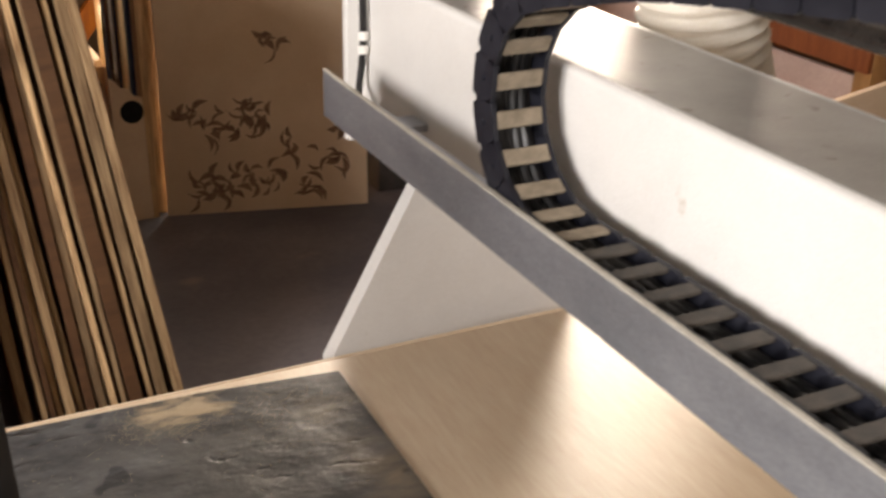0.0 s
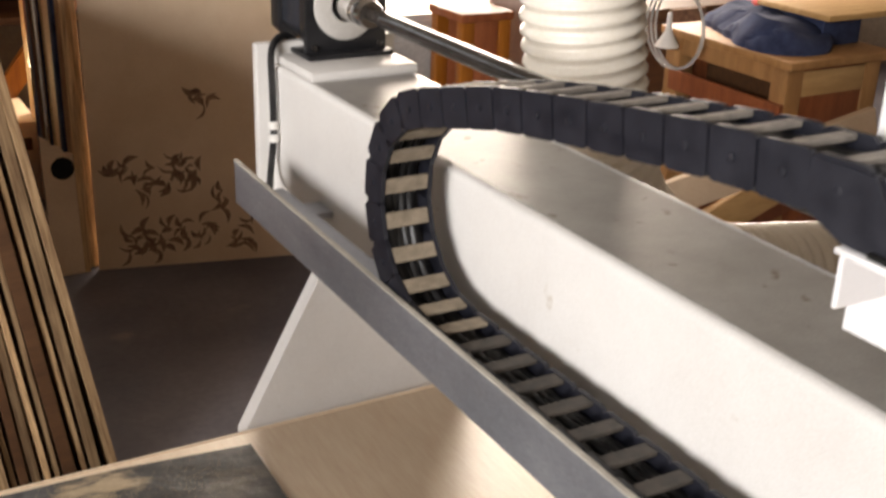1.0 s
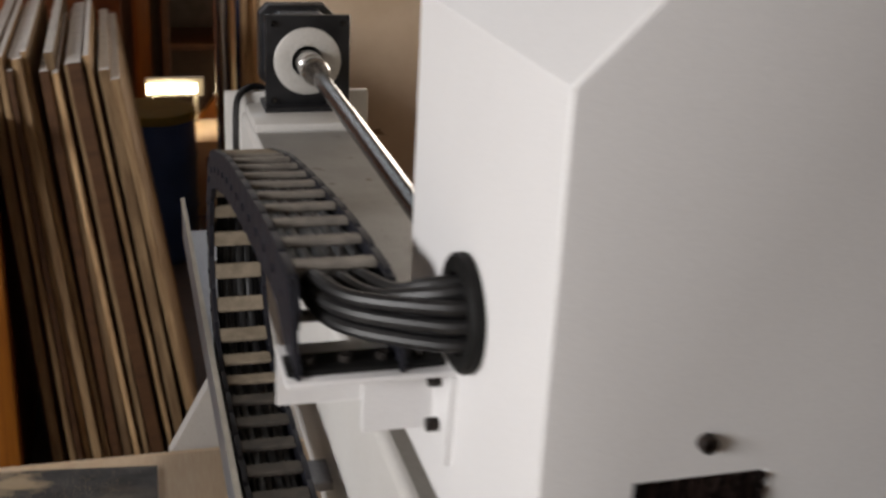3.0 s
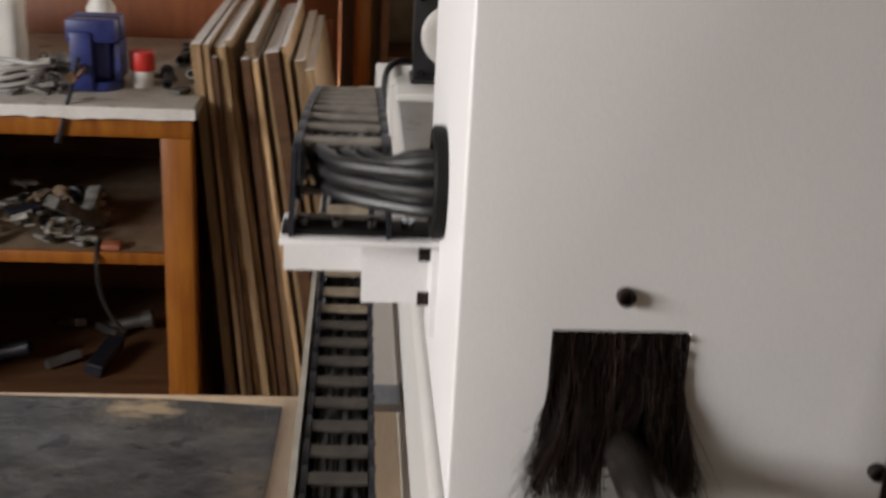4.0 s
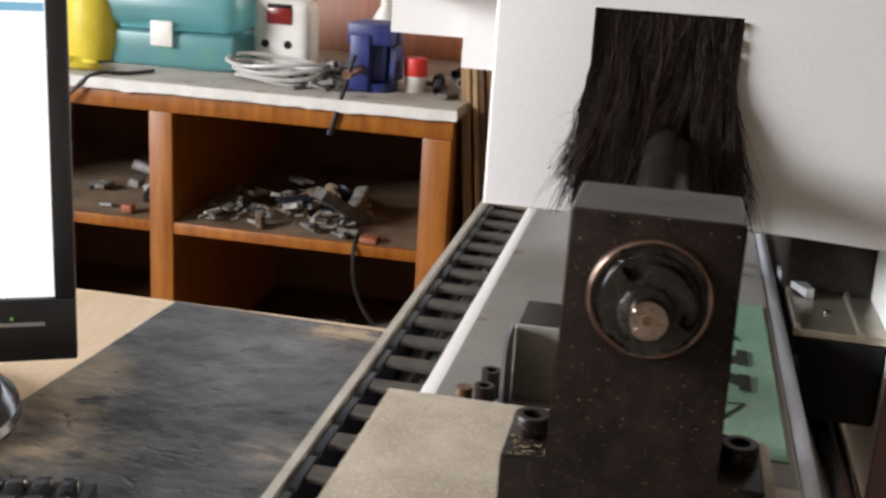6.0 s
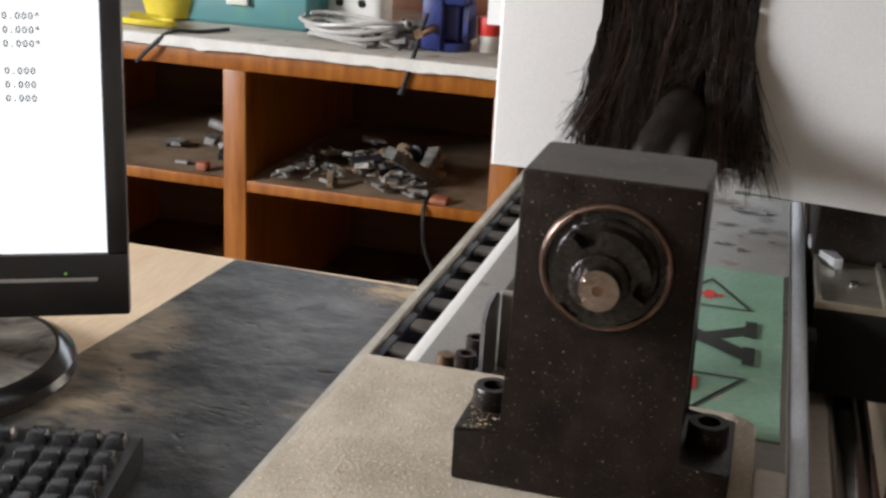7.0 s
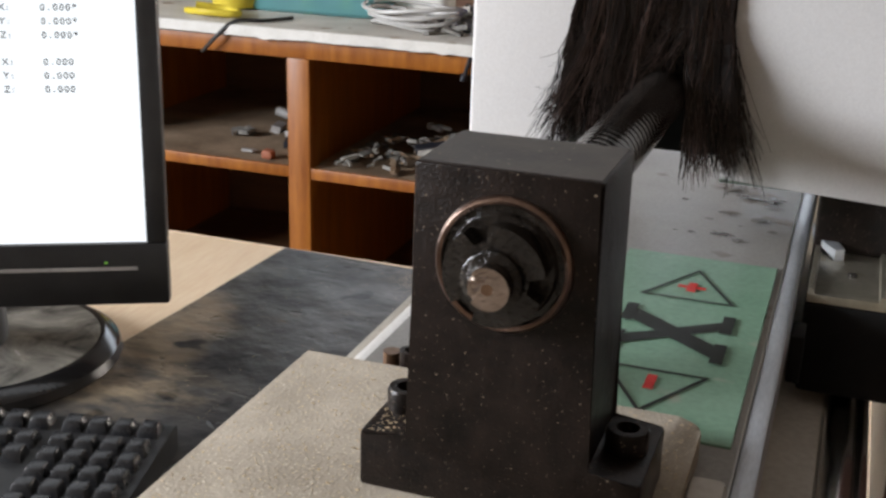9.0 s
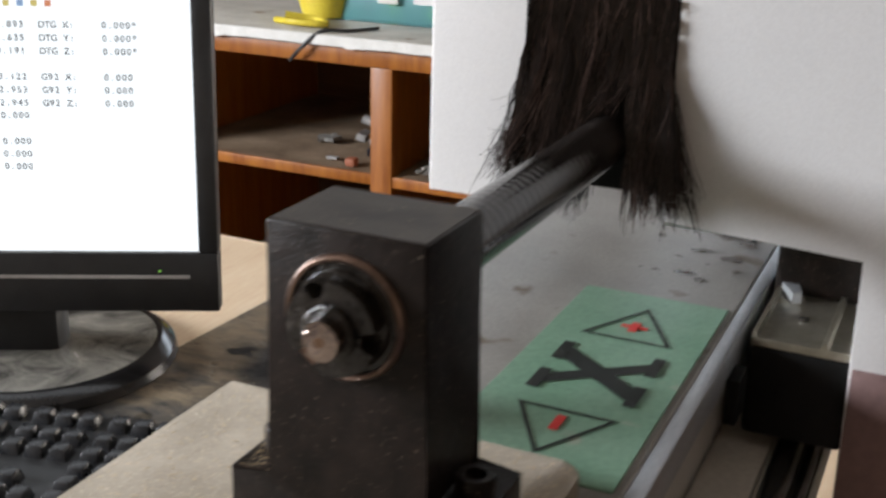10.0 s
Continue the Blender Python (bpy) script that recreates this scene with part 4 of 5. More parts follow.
# end switch on the bed
sw = thing("end_switch", "small thin metal end switch with two bolts", "switch", (-0.05, 0.09, 1.052))
part("upright_plate", B(-0.0485, -0.0325, 0.0765, 0.0778, 1.0524, 1.0755, 0.0004, 1), M_BEDGREY, sw)
part("top_tab", B(-0.0480, -0.0328, 0.0779, 0.0990, 1.0740, 1.0755, 0.0004, 1), M_BLACKSTEEL, sw, "dark bent tab")
part("thin_plate", prism(bmesh.new(), [(0.060, 1.0524), (0.0764, 1.0524), (0.0764, 1.0745), (0.072, 1.0765), (0.064, 1.0755), (0.060, 1.072)], "x", -0.0498, -0.0487), M_LIP, sw)
for yy in (0.0645, 0.0762):
    m = Matrix.Translation((-0.0545, yy, 1.0524))
    part("bolt", lathe(bmesh.new(), [(0, 0.005), (0.0015, 0.005), (0.0017, 0.0082), (0.0029, 0.0082), (0.0029, 0.0), (0, 0)], m, 18), M_BLACKSTEEL, sw)
part("brass_pin", C((-0.0605, 0.0665, 1.0524), (-0.0605, 0.0665, 1.0585), 0.0024, 16), M_BRASS, sw)

# ---------------------------------------------------------------- monitor and keyboard
MYAW = 28.0
mon = thing("computer_monitor", "black desktop monitor showing a white program window", "monitor", m=pose(-0.4655, 0.577, 0.748, 0, 0, MYAW))
MW, MH, MB = 0.375, 0.3125, 0.0665    # outside width, height, gap to the desk
tilt = Matrix.Translation((0, 0, MB)) @ Matrix.Rotation(radians(-5), 4, "X")


def lpart(name, bm, mat, parent, m=tilt, label=""):
    bmesh.ops.transform(bm, matrix=m, verts=bm.verts)
    return part(name, bm, mat, parent, label, local=True)


BZ, BB = 0.0165, 0.052               # side and bottom bezel
frame_poly = bmesh.new()
box(frame_poly, -MW, 0, 0, 0.02, 0, BB, 0.002)
lpart("bezel_bottom", frame_poly, M_BEZEL, mon)
lpart("bezel_side", B(-BZ, 0, 0, 0.02, BB, MH, 0.002), M_BEZEL, mon)
lpart("bezel_side", B(-MW, -MW + BZ, 0, 0.02, BB, MH, 0.002), M_BEZEL, mon)
lpart("bezel_top", B(-MW + BZ, -BZ, 0, 0.02, MH - BZ, MH, 0.002), M_BEZEL, mon)
lpart("back_shell", B(-MW + 0.004, -0.004, 0.02, 0.055, 0.004, MH - 0.004, 0.012, 3), M_BEZEL, mon)
lpart("screen", B(-MW + BZ - 0.001, -BZ + 0.001, 0.006, 0.012, BB - 0.001, MH - BZ + 0.001), M_SCREEN, mon, label="lit white screen")
lpart("bezel_groove", B(-MW + 0.01, -0.0245, -0.0012, 0.0005, 0.0298, 0.0325), M_GREYMETAL, mon, label="thin grey strip")
lpart("power_light", B(-0.0505, -0.0482, -0.0012, 0.0005, 0.0355, 0.0370), glow("green_power_light", (0.30, 0.75, 0.10), 0.55), mon, label="small green light")
M_WINDOWBLUE = glow("window_bar_blue", (0.30, 0.66, 0.92), 0.75)
lpart("title_bar", B(-MW + BZ + 0.001, -BZ - 0.001, 0.0054, 0.0058, 0.2785, 0.2850), M_WINDOWBLUE, mon, label="pale blue bar of the program window")
for k, tone in enumerate(((0.75, 0.62, 0.2), (0.3, 0.45, 0.7), (0.75, 0.62, 0.2), (0.8, 0.3, 0.15))):
    lpart("tool_icon", B(-0.166 + 0.011 * k, -0.161 + 0.011 * k, 0.0054, 0.0058, 0.2552, 0.2602), glow("icon_tone", tone, 0.8), mon)
smat = tilt @ Matrix.Translation((-BZ, 0.0052, BB)) @ Matrix.Rotation(radians(90), 4, "X")
rows = [(0.1864, "DTG X:", "0.000*", "1.893"), (0.1758, "DTG Y:", "0.000*", "0.635"), (0.1652, "DTG Z:", "0.000*", "0.191"), (0.1444, "G92 X:", "0.000", "3.122"),
        (0.1337, "G92 Y:", "0.000", "2.953"), (0.1230, "G92 Z:", "0.000", "2.945"), (0.1127, "", "", "0.000"), (0.0913, "", "", "0.000"), (0.0807, "", "", "0.000"), (0.0701, "", "", "0.000")]


def fixed_pitch(name, body, size, pitch, m, mat, parent):
    """Text with every character in a cell of the same width, as one mesh."""
    bm = bmesh.new()
    for k, ch in enumerate(body):
        if ch == " ":
            continue
        if ch in ".:":
            for dz in ((0.0,) if ch == "." else (0.0, 0.30 * size)):
                box(bm, (k + 0.5) * pitch - 0.00055, (k + 0.5) * pitch + 0.00055, dz, dz + 0.0011, -0.00003, 0.00003)
            continue
        cu = bpy.data.curves.new(name, "FONT")
        cu.body, cu.size, cu.extrude, cu.align_x, cu.offset = ch, size, 0.00003, "CENTER", 0.00012
        tmp = new(name, cu)
        bpy.context.view_layer.update()
        me = bpy.data.meshes.new_from_object(tmp.evaluated_get(bpy.context.evaluated_depsgraph_get()))
        bpy.data.objects.remove(tmp)
        me.transform(Matrix.Translation(((k + 0.5) * pitch, 0, 0)))
        bm.from_mesh(me)
    bmesh.ops.transform(bm, matrix=m, verts=bm.verts)
    return part(name, bm, mat, parent, smooth=0)


scr = [o for o in mon.children if o.name.startswith("screen")][0]
for v, name_text, value, left in rows:
    for u, txt in ((-0.1225, name_text), (-0.0727, value), (-0.1577, left)):
        if txt:
            fixed_pitch("screen_text", txt, 0.0074, 0.0048, WORLD[mon.name] @ smat @ Matrix.Translation((u, v, 0)), M_TEXT, scr)
lpart("neck", B(-MW / 2 - 0.045, -MW / 2 + 0.045, 0.02, 0.06, 0.012, 0.12, 0.01), M_BEZEL, mon, Matrix.Identity(4))
lpart("foot_disc", lathe(bmesh.new(), [(0.118, 0), (0.122, 0.004), (0.120, 0.012), (0.110, 0.0188), (0.104, 0.0192), (0, 0.0192)], Matrix.Translation((-MW / 2 + 0.018, 0.045, 0.0005)), 64), M_GLOSSBLACK, mon, Matrix.Identity(4), "glossy black round foot")
lpart("foot_top", lathe(bmesh.new(), [(0.104, 0.0194), (0.098, 0.0200), (0.05, 0.0208), (0, 0.0212)], Matrix.Translation((-MW / 2 + 0.018, 0.045, 0.0005)), 64), M_FOOTTOP, mon, Matrix.Identity(4), "dusty shiny top of the foot")

kb = thing("keyboard", "black desktop keyboard dulled by sawdust", "keyboard", m=pose(-0.3905, 0.4645, 0.7512, 0, 0, 13))
bm = bmesh.new()
prism(bm, [(0.0, 0.0), (0.0, 0.020), (-0.004, 0.022), (-0.158, 0.013), (-0.160, 0.0)], "x", -0.455, 0.0)
part("case", bm, M_BEZEL, kb, local=True)


def keycap(w, d):
    b = bmesh.new()
    lo = [(-w / 2, -d / 2), (w / 2, -d / 2), (w / 2, d / 2), (-w / 2, d / 2)]
    hi = [(x * 0.68, y * 0.62 + 0.0010) for x, y in lo]
    a = [b.verts.new((x, y, 0)) for x, y in lo]
    c = [b.verts.new((x, y, 0.0105)) for x, y in hi]
    b.faces.new(a[::-1])
    b.faces.new(c)
    for i in range(4):
        b.faces.new((a[i], a[(i + 1) % 4], c[(i + 1) % 4], c[i]))
    bmesh.ops.bevel(b, geom=list(b.edges), offset=0.0009, segments=2, profile=0.5, affect="EDGES")
    return mesh_from("key", b, M_KEY, 40)


KP = 0.019
caps = {1: keycap(0.0172, 0.0172), 2: keycap(0.0178 + KP, 0.0178), 3: keycap(0.0178, 0.0178 + KP)}
cols = [(-0.0145 - KP * c, c) for c in range(4)] + [(-0.0145 - KP * 4 - 0.006 - KP * c, 4 + c) for c in range(3)] + [(-0.0145 - KP * 7 - 0.012 - KP * c, 7 + c) for c in range(14)]
for x, c in cols:
    for r in range(6):
        y = -0.016 - KP * r - (0.006 if r else 0)
        if (4 <= c <= 6 and r in (3,)) or (c in (4, 6) and r == 4):
            continue
        o = new("key", caps[1])
        o.parent, o.location = kb, (x, y, 0.0195 + y * 0.055)
        o.rotation_euler = (radians(3.3), 0, 0)

# ---------------------------------------------------------------- shelf workbench
BX0, BX1, BY0, BY1, BT = -2.3, -0.41, 1.872, 2.55, 0.826
bench = thing("workbench", "orange varnished wooden workbench with open shelves and a chipped white top", "workbench", (-1.3, 2.2, 0))
part("white_top", B(BX0, BX1 + 0.006, BY0 - 0.012, BY1, 0.802, BT, 0.004), M_BENCHTOP, bench, "chipped white worktop")
xs = [BX0 + (BX1 + 0.008 - BX0) * i / 160 for i in range(161)]
chip = [(x, BT - 0.022 - 0.007 * noise.noise(Vector((x * 9, 0, 3))) - 0.004 * noise.noise(Vector((x * 40, 0, 1)))) for x in xs]
part("white_edge", prism(bmesh.new(), [(BX0, BT - 0.002), *chip, (BX1 + 0.008, BT - 0.002)], "y", BY0 - 0.0145, BY0 - 0.0122), M_BENCHEDGE, bench, "white edge strip with a chipped lower rim", smooth=0)
part("top_rail", B(BX0, BX1, BY0, BY0 + 0.022, 0.766, 0.802, 0.002), M_ORANGEWOOD, bench)
for px0, px1 in ((-0.468, -0.412), (-1.022, -0.972), (-1.585, -1.53), (-2.2, -2.14)):
    part("post", B(px0, px1, BY0 + 0.001, BY0 + 0.05, 0.0, 0.766, 0.003), M_ORANGEWOOD, bench)
    part("divider", B(px0 + 0.012, px1 - 0.012, BY0 + 0.05, BY1 - 0.02, 0.0, 0.800), M_ORANGEWOOD, bench)
for x0, x1 in ((-0.972, -0.468), (-1.53, -1.022), (-2.14, -1.585)):
    part("shelf", B(x0 - 0.006, x1 + 0.006, BY0 + 0.012, BY1 - 0.02, 0.527, 0.541), M_SHELF, bench, "dusty shelf board")
    part("shelf_edge", B(x0 - 0.002, x1 + 0.002, BY0 + 0.004, BY0 + 0.0119, 0.519, 0.542, 0.001), M_ORANGEWOOD, bench)
    # lower shelf takes a darker wood for the shade inside the bench
    part("shelf", B(x0 - 0.006, x1 + 0.006, BY0 + 0.012, BY1 - 0.02, 0.19, 0.204), M_DARKWOOD, bench, "lower shelf board, darkened for the shade inside the bench")
# back panel darkened the same way, shade put into its colour
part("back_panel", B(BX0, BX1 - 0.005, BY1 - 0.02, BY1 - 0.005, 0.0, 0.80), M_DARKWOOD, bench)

# things on the bench
tb = thing("tool_box", "translucent teal plastic tool box with a white latch", "tool box", (-1.03, 2.02, BT))
part("lower_box", B(-1.225, -0.912, 2.045, 2.19, BT, BT + 0.075, 0.010, 3), M_TEAL, tb)
part("lid", B(-1.230, -0.907, 2.04, 2.195, BT + 0.075, BT + 0.165, 0.034, 5), M_TEAL, tb)
part("latch", B(-1.092, -1.042, 2.030, 2.042, BT + 0.045, BT + 0.098, 0.004), M_WHITEPLASTIC, tb, "white latch")
part("handle", tube(bmesh.new(), smooth_path([(-1.15, 2.12, BT + 0.165), (-1.14, 2.12, BT + 0.185), (-1.0, 2.12, BT + 0.185), (-0.99, 2.12, BT + 0.165)], 5), 0.008, 10), M_TEAL, tb)
rng = random.Random(3)
for i in range(9):
    x, y = rng.uniform(-1.20, -0.94), rng.uniform(2.07, 2.15)
    mat_i = rng.choice((M_SCRAP, M_YELLOW, M_REDCAP, M_WHITEPLASTIC))
    part("part_inside", B(x - 0.014, x + 0.014, y - 0.012, y + 0.012, BT + 0.012, BT + 0.012 + rng.uniform(0.012, 0.035), 0.003), mat_i, tb)

vs = thing("bench_vise", "blue painted bench vise", "vise", (-0.60, 2.02, BT))
part("base", C((-0.60, 2.01, BT), (-0.60, 2.01, BT + 0.018), 0.046, 28, bev=0.004), M_BLUE, vs)
part("body", B(-0.628, -0.573, 1.985, 2.09, BT + 0.018, BT + 0.105, 0.006, 3), M_BLUE, vs)
part("front_post", B(-0.640, -0.600, 1.955, 1.984, BT + 0.004, BT + 0.112, 0.004), M_BLUE, vs)
part("jaw", B(-0.648, -0.557, 1.962, 1.998, BT + 0.092, BT + 0.134, 0.005), M_BLUE, vs)
part("jaw", B(-0.648, -0.557, 2.016, 2.055, BT + 0.092, BT + 0.134, 0.005), M_BLUE, vs)
part("jaw_face", B(-0.642, -0.563, 1.998, 2.002, BT + 0.106, BT + 0.1345), M_SCREWDARK, vs)
part("side_web", prism(bmesh.new(), [(1.985, BT + 0.02), (2.06, BT + 0.02), (2.05, BT + 0.09), (1.99, BT + 0.09)], "x", -0.566, -0.556), M_BLUE, vs)
part("spindle", C((-0.617, 1.86, BT + 0.047), (-0.617, 1.958, BT + 0.047), 0.009, 16), M_BRASS, vs)
part("lever", tube(bmesh.new(), [(-0.603, 1.866, BT + 0.085), (-0.614, 1.866, BT + 0.047), (-0.645, 1.864, BT - 0.065)], 0.0042, 10), M_CHAIN, vs)
part("lever_end", C((-0.6435, 1.864, BT - 0.058), (-0.647, 1.864, BT - 0.070), 0.0070, 14), M_CHAIN, vs)

cap = thing("lidded_jar", "small white jar with a red plastic lid", "jar", (-0.523, 2.03, BT))
part("jar", C((-0.523, 2.03, BT), (-0.523, 2.03, BT + 0.032), 0.021, 24), M_WHITEPLASTIC, cap)
part("lid", C((-0.523, 2.03, BT + 0.032), (-0.523, 2.03, BT + 0.068), 0.0235, 28, bev=0.002), M_REDCAP, cap)

pw = thing("white_power_supply", "white rounded plug-in charger with a dark red window", "power supply", (-0.845, 2.16, BT))
part("case", B(-0.908, -0.778, 2.13, 2.21, BT, BT + 0.152, 0.022, 4), M_WHITEPLASTIC, pw)
part("red_window", B(-0.872, -0.818, 2.125, 2.1302, BT + 0.100, BT + 0.134, 0.002), material("dark_red_window", (0.16, 0.01, 0.01), (0.25, 0.02, 0.02), 0.15), pw, "dark red display window")
part("slot", B(-0.872, -0.818, 2.1285, 2.1302, BT + 0.132, BT + 0.142, 0.001), M_RUBBER, pw)
for ox in (-0.876, -0.826):
    part("socket_hole", lathe(bmesh.new(), [(0, 0.003), (0.008, 0.003), (0.009, 0)], front(ox, 2.13, BT + 0.058), 20), M_RUBBER, pw, "dark round socket")

cb = thing("coiled_cable", "coil of thin clear white cable on the bench", "cable", (-0.80, 1.98, BT))
rng = random.Random(21)
for k in range(4):
    pts = []
    for i in range(20):
        a = i / 19 * 6.0 + k
        pts.append((-0.79 + (0.085 + 0.006 * k) * math.cos(a) + rng.uniform(-0.004, 0.004), 1.975 + (0.045 + 0.006 * k) * math.sin(a), BT + 0.010 + 0.011 * k + 0.006 * math.sin(a * 2 + k)))
    part("loop", tube(bmesh.new(), smooth_path(pts, 3), 0.0044, 8), M_COIL, cb)

# small metal clutter on the bench, in a heap between coil and vise
rng = random.Random(8)


def scrap_piece(bm, x, y, z, s, r):
    m = Matrix.Translation((x, y, z)) @ Euler((r.uniform(-0.3, 0.3), r.uniform(-0.3, 0.3), r.uniform(0, 3.1))).to_matrix().to_4x4()
    kind = r.random()
    if kind < 0.4:
        box(bm, -s, s, -s * 0.3, s * 0.3, -s * 0.22, s * 0.22, s * 0.05, 1, m)
    elif kind < 0.75:
        lathe(bm, [(s * 0.2, -s), (s * 0.3, -s), (s * 0.3, s * 0.5), (s * 0.45, s * 0.55), (s * 0.45, s), (s * 0.2, s), (s * 0.2, -s)], m @ Matrix.Rotation(radians(90), 4, "Y"), 12)
    else:
        prism(bm, [(-s, -s * 0.35), (s * 0.6, -s * 0.35), (s, 0), (s * 0.5, s * 0.4), (-s, s * 0.3)], "z", -s * 0.12, s * 0.12)
        bmesh.ops.transform(bm, matrix=m, verts=list(bm.verts)[-10:])


for i in range(36):
    x, y = rng.uniform(-0.76, -0.655), rng.uniform(1.93, 2.22)
    s = rng.uniform(0.014, 0.034)
    bm = bmesh.new()
    scrap_piece(bm, x, y, 0, s, rng)
    low = min(v.co.z for v in bm.verts)
    bmesh.ops.translate(bm, vec=(0, 0, BT - low + 0.0005), verts=bm.verts)
    single("metal_fitting", bm, M_SCRAP, "small grey metal fitting lying on the bench", "fitting", "fittings on the bench")
for i in range(18):
    x, y = rng.uniform(-0.50, -0.425), rng.uniform(1.95, 2.45)
    bm = bmesh.new()
    scrap_piece(bm, x, y, 0, rng.uniform(0.016, 0.034), rng)
    low = min(v.co.z for v in bm.verts)
    bmesh.ops.translate(bm, vec=(0, 0, BT - low + 0.0005), verts=bm.verts)
    single("metal_fitting", bm, M_CHAIN if i % 2 else M_SCRAP, "small dark fitting lying on the bench end", "fitting", "fittings on the bench")
bottle = thing("spray_bottle", "small white bottle with a nozzle behind the vise", "bottle", (-0.632, 2.2, BT))
part("flask", lathe(bmesh.new(), [(0, 0), (0.027, 0), (0.029, 0.01), (0.029, 0.12), (0.012, 0.15), (0.012, 0.165), (0, 0.165)], Matrix.Translation((-0.632, 2.2, BT)), 24), M_WHITEPLASTIC, bottle)
part("cap", C((-0.632, 2.2, BT + 0.165), (-0.632, 2.2, BT + 0.20), 0.010, 16), M_SCRAP, bottle)

# cable that hangs from the shelf
single("hanging_cable", tube(bmesh.new(), smooth_path([(-0.60, 1.93, 0.548), (-0.595, 1.90, 0.547), (-0.592, 1.866, 0.53), (-0.588, 1.862, 0.47), (-0.57, 1.862, 0.42), (-0.545, 1.863, 0.385)], 5), 0.0042, 7),
       M_CABLE, "black cable hanging over the shelf's edge", "cable")

# scrap in the shelves
rng = random.Random(15)


def shelf_scrap(n, x0, x1, y0, y1, z, smin, smax, mats, heap=0.0):
    for i in range(n):
        x, y, s = rng.uniform(x0, x1), rng.uniform(y0, y1), rng.uniform(smin, smax)
        bm = bmesh.new()
        scrap_piece(bm, x, y, 0, s, rng)
        low = min(v.co.z for v in bm.verts)
        c = 1 - abs((x - (x0 + x1) / 2) / ((x1 - x0) / 2)) ** 2
        bmesh.ops.translate(bm, vec=(0, 0, z - low + 0.0004 + heap * c * (i / n)), verts=bm.verts)
        single("scrap_piece", bm, rng.choice(mats), "offcut of grey metal and plastic scrap on the shelf", "scrap", "scrap heap on the shelf")


shelf_scrap(150, -0.94, -0.62, 1.90, 2.15, 0.541, 0.007, 0.021, (M_SCRAP, M_SCRAP, M_SCRAP, M_SHELF), 0.045)
shelf_scrap(14, -0.78, -0.62, 1.95, 2.15, 0.541, 0.03, 0.05, (M_SCRAP, M_CHAIN, M_SHELF), 0.06)
shelf_scrap(10, -1.24, -1.06, 1.93, 2.2, 0.541, 0.02, 0.05, (M_SCRAP, M_GREYCABLE, M_CHAIN))
shelf_scrap(8, -0.88, -0.60, 2.05, 2.35, 0.204, 0.03, 0.07, (M_CHAIN, M_STOVE))
bm = B(-0.075, 0.075, -0.016, 0.016, -0.012, 0.012, 0.003, 2, Matrix.Translation((-0.648, 1.97, 0.588)) @ Euler((0.1, 0.55, 1.05)).to_matrix().to_4x4())
single("grey_offcut", bm, M_SCRAP, "long pale offcut leaning on the scrap heap", "offcut")
bm = B(-0.588, -0.552, 1.885, 1.92, 0.5415, 0.5535, 0.004)
single("red_scrap", bm, M_BRICKRED, "small faded red plastic piece on the shelf edge", "scrap")
bm = B(-1.10, -1.075, 1.90, 1.925, 0.5415, 0.561, 0.006)
single("red_scrap", bm, M_BRICKRED, "small faded red plastic piece on the shelf", "scrap")

# ---------------------------------------------------------------- leaning stack of boards
rng = random.Random(5)
x = -0.425
k = 0
while x < -0.20:
    t = rng.choice((0.010, 0.016, 0.019, 0.024))
    h = 0.905 + rng.uniform(-0.02, 0.03)
    lean = -math.degrees(math.atan2(0.072 + 0.066 * (x + 0.425) / 0.22, 0.87)) + rng.uniform(-0.5, 0.5)
    xb = x + 0.072 + 0.066 * (x + 0.425) / 0.22
    dpt = 0.62 + rng.uniform(-0.05, 0.06)
    y0 = 1.965 + rng.uniform(-0.014, 0.016)
    bd = thing("leaning_board", "sheet of board leaning on edge in a stack", "board", m=Matrix.Translation((xb, y0, 0.0)) @ Matrix.Rotation(radians(lean), 4, "Y"), group="boards leaning beside the bench")
    part("panel", B(0, t, 0, dpt, 0.004, h, 0.001, 1), M_PLY if k % 4 != 2 else M_DARKWOOD, bd, local=True)
    # top edge: dust, plus the skylight from above lightened into the colour
    part("top_edge", B(0.0005, t - 0.0005, 0.004, dpt - 0.004, h, h + 0.0012), M_PLYTOP, bd, "dusty top edge, paled for the skylight on it", local=True)
    x += t + rng.choice((0.0008, 0.003, 0.008))
    k += 1

# ---------------------------------------------------------------- far end: boards, barrel, cabinet
fb = thing("carved_board", "tall brown fibreboard panel carved with a flower pattern", "board", m=pose(0.172, 3.055, 0.0, -4, 0, -13.5))
part("panel", B(0, 0.56, 0, 0.018, 0.0, 1.25, 0.002), M_MDF, fb, local=True)
rng = random.Random(12)


def petal(bm, x, z, a, ln, w, y=-0.0006):
    pts = []
    for i in range(9):
        t = i / 8
        ww = w * math.sin(math.pi * min(1, t * 1.02)) ** 0.8
        c = 0.25 * math.sin(t * 3) * ln
        pts.append((t * ln, c, ww))
    up = [(u, c + ww) for u, c, ww in pts]
    dn = [(u, c - ww) for u, c, ww in pts][::-1][1:-1]
    vs = [bm.verts.new((x + u * math.cos(a) - v * math.sin(a), y, z + u * math.sin(a) + v * math.cos(a))) for u, v in up + dn]
    bm.faces.new(vs)


